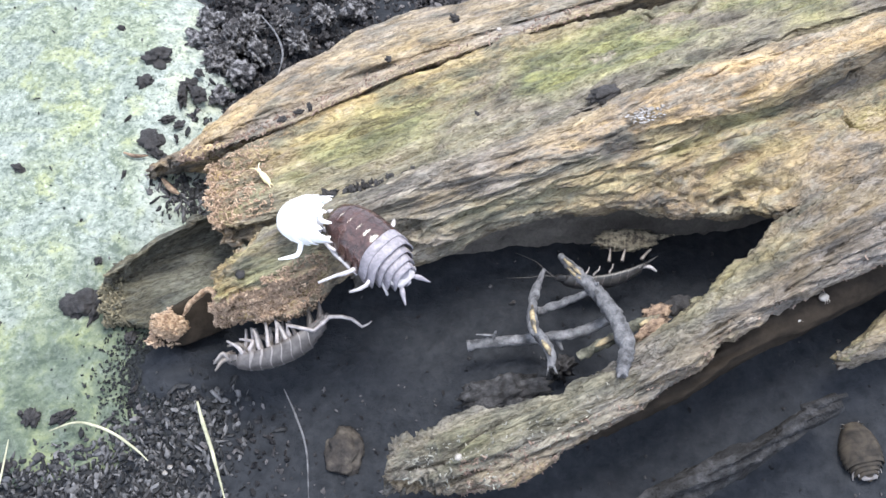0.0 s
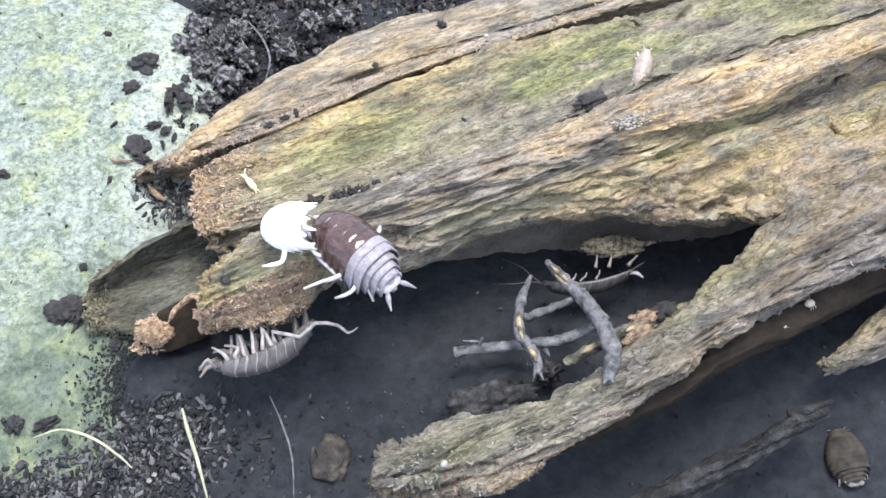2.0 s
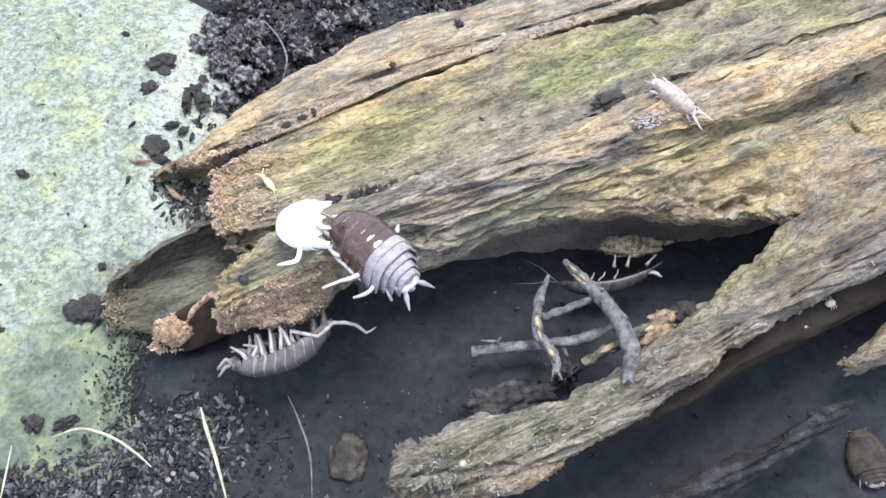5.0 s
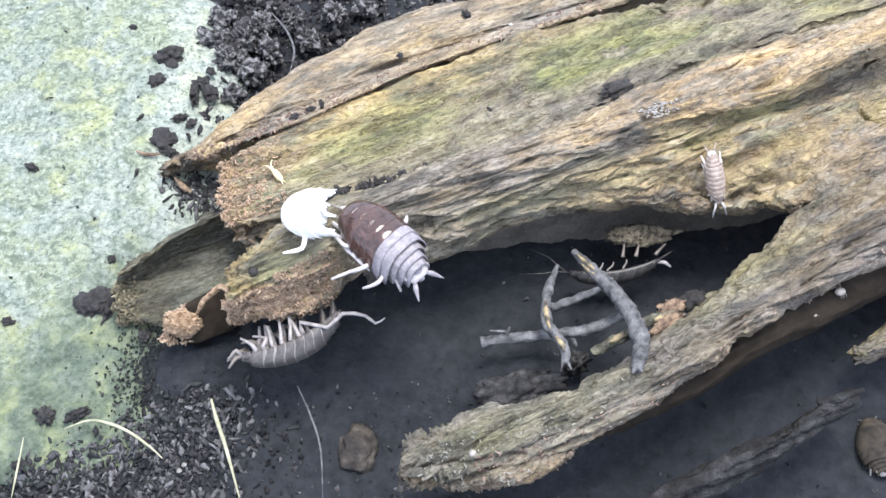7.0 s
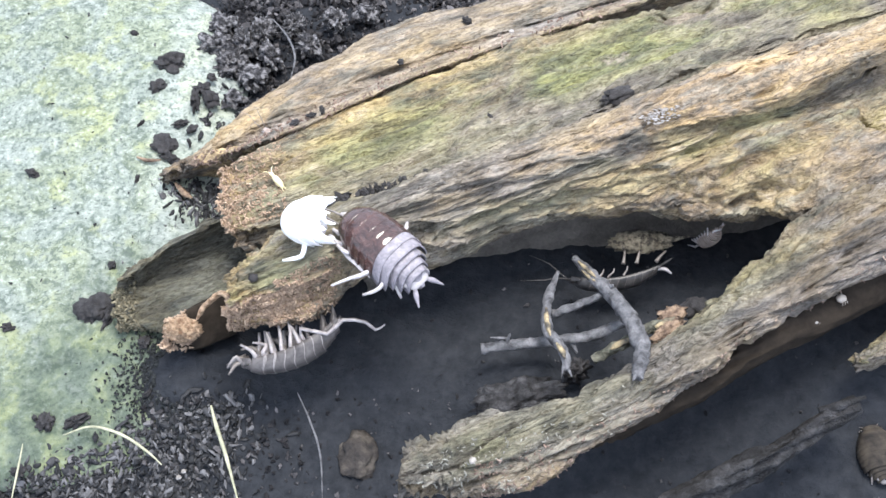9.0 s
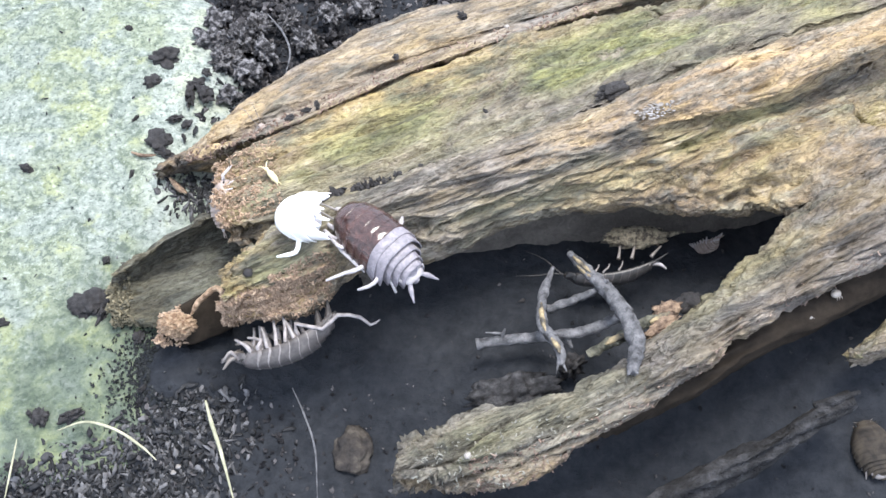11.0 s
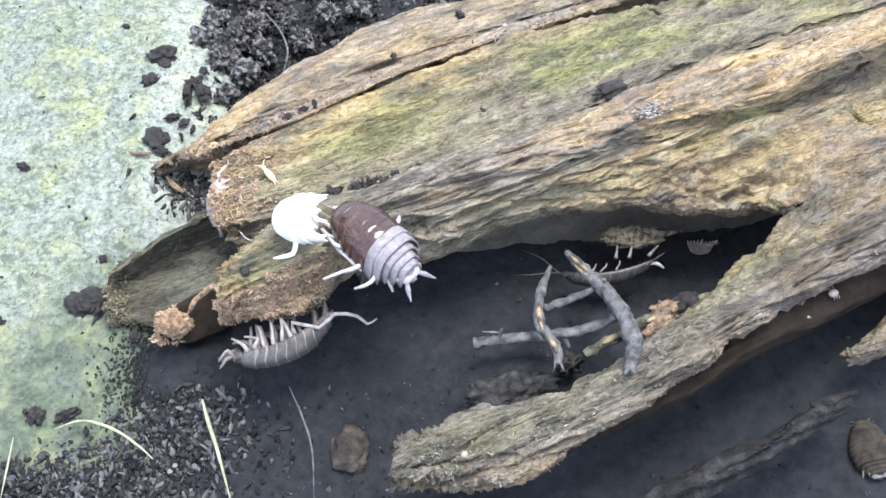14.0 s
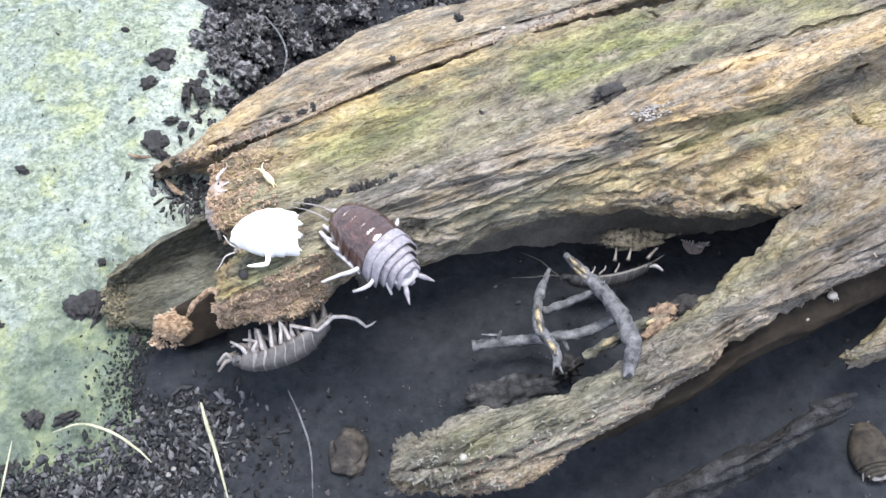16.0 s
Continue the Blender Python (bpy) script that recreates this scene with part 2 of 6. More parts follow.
CLUMP = speckled("crumbly_soil", [(0.36, (0.014, 0.014, 0.017)), (0.48, (0.07, 0.069, 0.076)), (0.60, (0.30, 0.295, 0.31))], 900, 0.75, 1.0, 0.0006)
CRUST = speckled("crumbly_bark", [(0.38, (0.07, 0.06, 0.05)), (0.56, (0.45, 0.39, 0.29))], 1100, 0.8, 1.0, 0.0009)
RED_BARK = speckled("red_brown_bark", [(0.36, (0.10, 0.065, 0.05)), (0.62, (0.36, 0.26, 0.185))], 900, 0.75, 0.8, 0.0005)
# brown rot, so dark because it also carries the limb underside's shade
ROT_AND_SHADE = speckled("brown_rot", [(0.3, (0.017, 0.014, 0.012)), (0.7, (0.036, 0.029, 0.023))], 200, 0.9, 0.5, shine=0.08)
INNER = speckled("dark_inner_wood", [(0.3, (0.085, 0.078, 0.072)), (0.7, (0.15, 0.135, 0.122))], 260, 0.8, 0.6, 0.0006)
CRUMBLE = crumb_material("orange_crumbs", (0.40, 0.285, 0.205), (0.74, 0.56, 0.41))
RED_CRUMB = crumb_material("red_brown_crumbs", (0.24, 0.17, 0.14), (0.54, 0.41, 0.335))
LIMB_WOOD = wood_material("green_grey_wood", (0.80, 0.81, 0.83))
# rotten wood made near black to hold the fallen limb's shade
SHADED_WOOD = speckled("shaded_rotten_wood", [(0.32, (0.012, 0.012, 0.014)), (0.50, (0.028, 0.028, 0.031)), (0.68, (0.075, 0.075, 0.082))], 420, 0.85, 1.0, 0.0012)
ASHEN = speckled("ashen_bark", [(0.34, (0.022, 0.022, 0.025)), (0.52, (0.065, 0.065, 0.072)), (0.68, (0.14, 0.14, 0.15))], 700, 0.8, 1.0, 0.0009)
FRASS = crumb_material("pale_frass", (0.30, 0.30, 0.27), (0.62, 0.60, 0.52))
TROUGH_CRUMB = crumb_material("olive_crumbs", (0.16, 0.145, 0.10), (0.42, 0.37, 0.25))
# dark grains strewn where the log's shade falls on the stone
SHADE_GRAIN = crumb_material("dark_shade_grain", (0.02, 0.024, 0.026), (0.06, 0.066, 0.068))
CRUMBLE_BASE = speckled("orange_rot", [(0.35, (0.30, 0.18, 0.11)), (0.6, (0.74, 0.54, 0.37))], 1300, 0.85, 1.0, 0.0006)
GREY_WOOD = wood_material("grey_wood", (0.50, 0.56, 0.58))
PEBBLE = speckled("brown_pebble", [(0.34, (0.030, 0.029, 0.030)), (0.52, (0.056, 0.050, 0.047)), (0.68, (0.105, 0.094, 0.082))], 330, 0.95, 0.8)
PEBBLE.node_tree.nodes["Principled BSDF"].inputs["Specular IOR Level"].default_value = 0.1
LICHEN = speckled("white_lichen", [(0.40, (0.20, 0.18, 0.16)), (0.62, (0.37, 0.36, 0.365))], 900, 0.8, 0.6)
MITE = shell_material("white_mite", (0.27, 0.25, 0.235), (0.38, 0.355, 0.335), 0.35)
STRAW = speckled("dry_straw", [(0.3, (0.27, 0.275, 0.185)), (0.7, (0.50, 0.49, 0.36))], 300, 0.6, 0.2)
YELLOW_SHELL = shell_material("yellow_insect", (0.62, 0.55, 0.30), (0.80, 0.74, 0.50), 0.35)


# ---- building helpers: all shapes in millimetres ----
MM = 0.001


def mesh_of(name, verts, faces, smooth=True):
    me = bpy.data.meshes.new(name)
    me.from_pydata([(x * MM, y * MM, z * MM) for x, y, z in verts], [], faces)
    me.update()
    if len(faces) < 4000:
        bm = bmesh.new()
        bm.from_mesh(me)
        bmesh.ops.recalc_face_normals(bm, faces=bm.faces)
        bm.to_mesh(me)
        bm.free()
    if smooth:
        me.shade_smooth()
    return me


def part(name, shape, material, parent, label=""):
    """One mesh object under a thing or a part; shape: (vertices, faces) in millimetres."""
    ob = new(name, mesh_of(name, *shape))
    ob.data.materials.append(material)
    if parent:
        ob.parent = parent
    return tagged(ob, label)


def thing(name, label, category, group="", m=None):
    ob = new(name)
    ob.empty_display_size = 0.002
    if m:
        ob.matrix_world = m
    return tagged(ob, label, category, group)


def mm(x, y, z):
    return Vector((x * MM, y * MM, z * MM))


def placed(at, ahead, up):
    """The pose at a place in millimetres whose x runs ahead and whose z is as near up as can be."""
    x = Vector(ahead).normalized()
    y = Vector(up).cross(x).normalized()
    z = x.cross(y)
    m = Matrix((x, y, z)).transposed().to_4x4()
    m.translation = mm(*at)
    return m


def join(*shapes):
    verts, faces = [], []
    for v, f in shapes:
        k = len(verts)
        verts.extend(v)
        faces.extend(tuple(i + k for i in g) for g in f)
    return verts, faces


def spline(points, steps):
    """A smooth line through a few points."""
    p = [Vector(q) for q in points]
    p = [2 * p[0] - p[1], *p, 2 * p[-1] - p[-2]]
    out = []
    for i in range(1, len(p) - 2):
        for k in range(steps):
            t = k / steps
            a, b, c, d = p[i - 1], p[i], p[i + 1], p[i + 2]
            out.append(0.5 * (2 * b + (c - a) * t + (2 * a - 5 * b + 4 * c - d) * t * t + (3 * b - a - 3 * c + d) * t ** 3))
    return [*out, p[-2]]


def tube(points, radii, sides=8, rough=0.0, steps=4, seed=0.0, smooth_line=True):
    """A tapered round bar along a bent line, closed at both ends."""
    line = spline(points, steps) if smooth_line else [Vector(q) for q in points]
    n = len(line)
    verts, faces = [], []
    side = Vector((0.31, 0.17, 0.93))
    for i, p in enumerate(line):
        way = (line[min(i + 1, n - 1)] - line[max(i - 1, 0)]).normalized()
        u = way.cross(side)
        u = u.normalized() if u.length > 1e-4 else way.orthogonal().normalized()
        side = u.cross(way)
        w = way.cross(u)
        r = float(np.interp(i / (n - 1), np.linspace(0, 1, len(radii)), radii))
        for k in range(sides):
            a = 2 * math.pi * k / sides
            d = u * math.cos(a) + w * math.sin(a)
            q = r * (1 + rough * noise.noise((p + d * r * 1.5) * 1.1 + Vector((seed, 0, 0))))
            verts.append(tuple(p + d * q))
    for i in range(n - 1):
        for k in range(sides):
            k2 = (k + 1) % sides
            faces.append((i * sides + k, i * sides + k2, (i + 1) * sides + k2, (i + 1) * sides + k))
    faces.append(tuple(reversed(range(sides))))
    faces.append(tuple((n - 1) * sides + k for k in range(sides)))
    return verts, faces


def lump(rx, ry, rz, level=2, rough=0.25, freq=0.8, seed=0.0, at=(0, 0, 0)):
    """An uneven rounded piece."""
    bm = bmesh.new()
    bmesh.ops.create_icosphere(bm, subdivisions=level, radius=1)
    verts = []
    for v in bm.verts:
        q = 1 + rough * noise.noise(v.co * freq * 2 + Vector((seed, seed * 0.7, 3.1))) + rough * 0.5 * noise.noise(v.co * freq * 5 + Vector((seed, 9.0, seed)))
        verts.append((at[0] + v.co.x * rx * q, at[1] + v.co.y * ry * q, at[2] + v.co.z * rz * q))
    faces = [tuple(v.index for v in f.verts) for f in bm.faces]
    bm.free()
    return verts, faces


class Rail:
    """A line along the log: where it begins and ends along the grain, how far across it runs and how high, and how mossy, ochre and grey it is from end to end."""

    def __init__(self, begin, end, across, height, moss, ochre, grey=(0, 0)):
        self.begin, self.end, self.across, self.height = begin, end, across, height
        self.stains = [moss, ochre, grey]

    def at(self, s):
        a = self.begin + (self.end - self.begin) * s
        b = smooth_at(self.across, s)
        return Vector((a, b, smooth_at(self.height, s)))


def smooth_at(values, s):
    n = len(values) - 1
    x = min(max(s, 0.0), 1.0) * n
    i = min(int(x), n - 1)
    t = x - i
    a, b, c, d = values[max(i - 1, 0)], values[i], values[i + 1], values[min(i + 2, n)]
    return 0.5 * (2 * b + (c - a) * t + (2 * a - 5 * b + 4 * c - d) * t * t + (3 * b - a - 3 * c + d) * t ** 3)


LOG_AT = Vector((-29.52, 0.25, 0))
ALONG = Vector((math.cos(radians(LOG_TURN)), math.sin(radians(LOG_TURN)), 0))
ACROSS = Vector((-ALONG.y, ALONG.x, 0))


def from_log(p):
    return LOG_AT + ALONG * p.x + ACROSS * p.y + Vector((0, 0, p.z))


GRIDS, log_parts = {}, {}


def loft(name, rails, material, parent, length=200, pitch=0.42, relief=0.55, ragged=1.6, seed=0.0, label="", dents=(), crust=8.0, broken=0.8, splits=60, cap=True, furrow=0.5):
    """A closed woody body through rails that run round it, with grain relief and ragged ends."""
    n = len(rails)
    counts = []
    for j in range(n):
        gap = max((rails[j].at(s) - rails[(j + 1) % n].at(s)).length for s in (0.1, 0.35, 0.6))
        counts.append(max(2, min(40, round(gap / pitch))))
    pts, stains = [], []
    cols = sum(counts)
    for i in range(length + 1):
        s = (i / length) ** 1.15
        ring = [r.at(s) for r in rails]
        tint = [np.array([smooth_at(v, s) for v in r.stains]) + (0, broken * max(0.0, 1 - s * crust), 0) for r in rails]
        q = 0.0
        for j in range(n):
            p0, p1, p2, p3 = ring[j - 1], ring[j], ring[(j + 1) % n], ring[(j + 2) % n]
            for k in range(counts[j]):
                t = k / counts[j]
                c = 0.5 * (2 * p1 + (p2 - p0) * t + (2 * p0 - 5 * p1 + 4 * p2 - p3) * t * t + (3 * p1 - p0 - 3 * p2 + p3) * t ** 3)
                pts.append(0.55 * c + 0.45 * p1.lerp(p2, t))
                stains.append(tint[j] * (1 - t) + tint[(j + 1) % n] * t)
    grid = np.array([tuple(p) for p in pts]).reshape(length + 1, cols, 3)
    du = np.gradient(grid, axis=0)
    dv = (np.roll(grid, -1, axis=1) - np.roll(grid, 1, axis=1)) / 2
    normal = np.cross(dv, du)
    normal /= np.linalg.norm(normal, axis=2, keepdims=True) + 1e-9
    rng = random.Random(round(seed))
    cracks = list(dents)
    for _ in range(splits):
        s, j = rng.uniform(0.02, 0.85), rng.randrange(n)
        cracks.append((rails[j].at(s).lerp(rails[(j + 1) % n].at(s), rng.random()), rng.uniform(1.6, 8), rng.uniform(0.35, 0.65), rng.uniform(0.6, 1.6)))
    cut = np.zeros(grid.shape[:2])
    for (a, b, c), ra, rb, deep in cracks:
        d = ((grid[..., 0] - a) / ra) ** 2 + ((grid[..., 1] - b) ** 2 + (grid[..., 2] - c) ** 2) / rb ** 2
        cut += deep * np.exp(-np.minimum(d * d, 40.0))
    verts = []
    for i in range(length + 1):
        s = (i / length) ** 1.15
        end = max(0.0, 1 - s * crust)
        for j in range(cols):
            p = Vector(grid[i, j])
            g1 = noise.noise(Vector((p.x * 0.045 + seed, p.y * 0.55, p.z * 0.55)))
            g2 = noise.noise(Vector((p.x * 0.11 + seed, p.y * 1.3, p.z * 1.3)))
            g3 = noise.noise(Vector((p.x * 0.35 + seed, p.y * 2.6, p.z * 2.6)))
            g4 = noise.noise(Vector((p.x * 0.14 - seed, p.y * 0.25, p.z * 0.25)))
            h = relief * (0.9 * g1 - 1.1 * abs(g2) - 0.45 * abs(g3) + 0.9 * g4 + 0.4)
            g5 = noise.noise(Vector((p.x * 0.05 + seed + 50, p.y * 0.42, p.z * 0.42))) + 0.25 * g2
            h -= furrow * relief * max(0.0, 1 - abs(g5) * 6.5)
            crumb = noise.noise(p * 0.9 + Vector((seed, 0, 0)))
            h += relief * min(1.0, 1.5 * end) * (1.0 * noise.noise(p * 0.45) - 1.5 * abs(crumb) + 0.5 * noise.noise(p * 2.1))
            h -= cut[i, j] * (0.8 + 0.5 * g1 + 0.3 * g2)
            p = p + Vector(normal[i, j]) * h
            p.x += ragged * end * (noise.noise(Vector((seed, p.y * 0.45, p.z * 0.45))) + 0.6 * noise.noise(Vector((seed, p.y * 1.4, p.z * 1.4))))
            verts.append(tuple(from_log(p)))
    faces = []
    for i in range(length):
        for j in range(cols):
            j2 = (j + 1) % cols
            faces.append((i * cols + j, (i + 1) * cols + j, (i + 1) * cols + j2, i * cols + j2))
    if cap:
        faces.append(tuple(range(cols)))
    faces.append(tuple(length * cols + j for j in reversed(range(cols))))
    ob = part(name, (verts, faces), material, parent, label)
    GRIDS[name], log_parts[name] = (length, cols, [sum(counts[:k]) for k in range(n + 1)]), ob
    stains = np.clip(np.array(stains, dtype=np.float32), 0, 1)
    for k, key in enumerate(("moss", "ochre", "grey")):
        at = ob.data.attributes.new(key, "FLOAT", "POINT")
        at.data.foreach_set("value", np.ascontiguousarray(stains[:, k]))
    bm = bmesh.new()
    bm.from_mesh(ob.data)
    bmesh.ops.triangulate(bm, faces=[f for f in bm.faces if len(f.verts) > 4])
    bmesh.ops.recalc_face_normals(bm, faces=bm.faces)
    bm.to_mesh(ob.data)
    bm.free()
    return ob


# ---- the ground, the stone slab and the old log ----
def ground_height(x, y):
    """Black soil, with a shallow hollow in front of the log, a rise under the twigs and, at the stone's edge, a heap
    partly standing for the log's shade.
    """
    h = 1.2 * noise.noise(Vector((x * 0.06, y * 0.06, 1.7))) + 0.7 * noise.noise(Vector((x * 0.22, y * 0.22, 4.2)))
    h -= 2.4 + 3.5 * math.exp(-(((x - 5) / 26) ** 2 + ((y + 16) / 13) ** 2)) + 8.0 * math.exp(-(((x - 50) / 30) ** 2 + ((y + 30) / 20) ** 2))
    h += 6.5 * math.exp(-(((x - 13) / 11) ** 2 + ((y + 6) / 7) ** 2))
    # dark soil heap, partly in place of the log's shade on the stone
    h += 6.0 * math.exp(-(((x + 39.5) / 9) ** 2 + ((y + 4) / 8.5) ** 2)) * (1 + 0.3 * noise.noise(Vector((x * 0.35, y * 0.35, 7.0))))
    return h


def build_ground():
    near = [(-92 + i * 1.1) for i in range(168)]
    xs = [-260, -200, -140, -110, *near, 110, 140, 200, 260]
    near = [(-70 + i * 1.1) for i in range(155)]
    ys = [-180, -130, -90, *near, 115, 140, 180, 220]
    verts = [(x, y, ground_height(x, y) + 0.5 * noise.noise(Vector((x * 0.8, y * 0.8, 0)))) for x in xs for y in ys]
    k = len(ys)
    faces = [(i * k + j, (i + 1) * k + j, (i + 1) * k + j + 1, i * k + j + 1) for i in range(len(xs) - 1) for j in range(k - 1)]
    ob = part("ground", (verts, faces), SOIL, None)
    return tagged(ob, "damp black soil floor of the tank", "soil", kind="structure")


build_ground()


def slab_top(x, y):
    """The height of the stone's upper face: nearly flat, rounded down towards its rim; and how far out of its middle a place is."""
    cx, cy, rx, ry, top = -97.0, 33.5, 60.0, 54.9, 1.5
    c, s = (x - cx) / rx, (y - cy) / ry
    a = math.atan2(s, c)
    e = 3.6 if s > 0 else 6.0
    out = (abs(c) ** e + abs(s) ** e) ** (1 / e)
    out /= 1 + 0.035 * noise.noise(Vector((math.cos(a) * 2.2, math.sin(a) * 2.2, 5.0))) + 0.014 * noise.noise(Vector((math.cos(a) * 9, math.sin(a) * 9, 2.0)))
    drop = (4.0 if s > 0 else 2.4) * (max(0.0, out - 0.75) / 0.25) ** 2
    return top + 0.02 * (y - cy) - drop, out


def build_slab():
    """A flat stone with a rounded, uneven outline; algae on its top."""
    cx, cy, rx, ry, top = -97.0, 33.5, 60.0, 54.9, 1.5
    rings = [*(k / 34 for k in range(35)), 1.0, 0.99]
    n = 140
    verts, faces = [], []
    for i, r in enumerate(rings):
        for k in range(n):
            a = 2 * math.pi * k / n
            x, y = cx + rx * math.cos(a), cy + ry * math.sin(a)
            e = 1 / slab_top(x, y)[1]
            x, y = cx + rx * e * r * math.cos(a), cy + ry * e * r * math.sin(a)
            z = slab_top(x, y)[0] - (0, 1.5, 4.0)[max(0, i - 34)]
            z += 0.35 * noise.noise(Vector((x * 0.09, y * 0.09, 8))) + 0.18 * noise.noise(Vector((x * 0.5, y * 0.5, 2)))
            verts.append((x, y, z))
    for i in range(len(rings) - 1):
        for k in range(n):
            k2 = (k + 1) % n
            faces.append((i * n + k, (i + 1) * n + k, (i + 1) * n + k2, i * n + k2))
    faces.append(tuple((len(rings) - 1) * n + k for k in reversed(range(n))))
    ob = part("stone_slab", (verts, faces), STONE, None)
    return tagged(ob, "flat pale green algae-covered stone lying on black soil", "stone")


build_slab()

PLANK = [
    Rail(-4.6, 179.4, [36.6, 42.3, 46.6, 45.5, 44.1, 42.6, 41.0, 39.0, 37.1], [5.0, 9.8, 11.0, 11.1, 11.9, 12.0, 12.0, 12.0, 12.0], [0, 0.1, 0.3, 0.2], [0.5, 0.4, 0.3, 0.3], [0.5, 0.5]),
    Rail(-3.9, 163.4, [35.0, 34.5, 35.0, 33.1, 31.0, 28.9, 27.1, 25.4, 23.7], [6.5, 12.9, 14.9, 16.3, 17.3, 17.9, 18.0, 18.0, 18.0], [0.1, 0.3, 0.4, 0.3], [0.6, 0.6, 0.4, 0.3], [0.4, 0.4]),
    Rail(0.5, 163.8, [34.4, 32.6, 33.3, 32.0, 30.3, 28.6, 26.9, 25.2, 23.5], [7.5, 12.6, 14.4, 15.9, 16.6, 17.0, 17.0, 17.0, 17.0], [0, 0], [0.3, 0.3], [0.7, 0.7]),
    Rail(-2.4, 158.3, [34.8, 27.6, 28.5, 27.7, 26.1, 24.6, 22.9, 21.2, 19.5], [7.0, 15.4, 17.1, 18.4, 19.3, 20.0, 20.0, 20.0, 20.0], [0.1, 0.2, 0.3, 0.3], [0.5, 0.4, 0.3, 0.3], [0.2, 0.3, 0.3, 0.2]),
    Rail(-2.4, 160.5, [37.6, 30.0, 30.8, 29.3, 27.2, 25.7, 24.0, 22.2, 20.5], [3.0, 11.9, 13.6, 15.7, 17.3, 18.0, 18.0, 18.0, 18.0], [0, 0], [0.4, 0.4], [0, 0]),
    Rail(-2.4, 160.5, [36.6, 29.4, 27.8, 25.0, 22.3, 19.5], [-6.0, 4.0, 7.3, 8.8, 9.0, 9.0], [0, 0], [0, 0], [0, 0]),
    Rail(-4.6, 179.4, [36.6, 45.9, 45.2, 42.9, 40.2, 37.1], [-4.0, 1.8, 2.3, 3.0, 3.0, 3.0], [0, 0], [0, 0], [0, 0]),
]
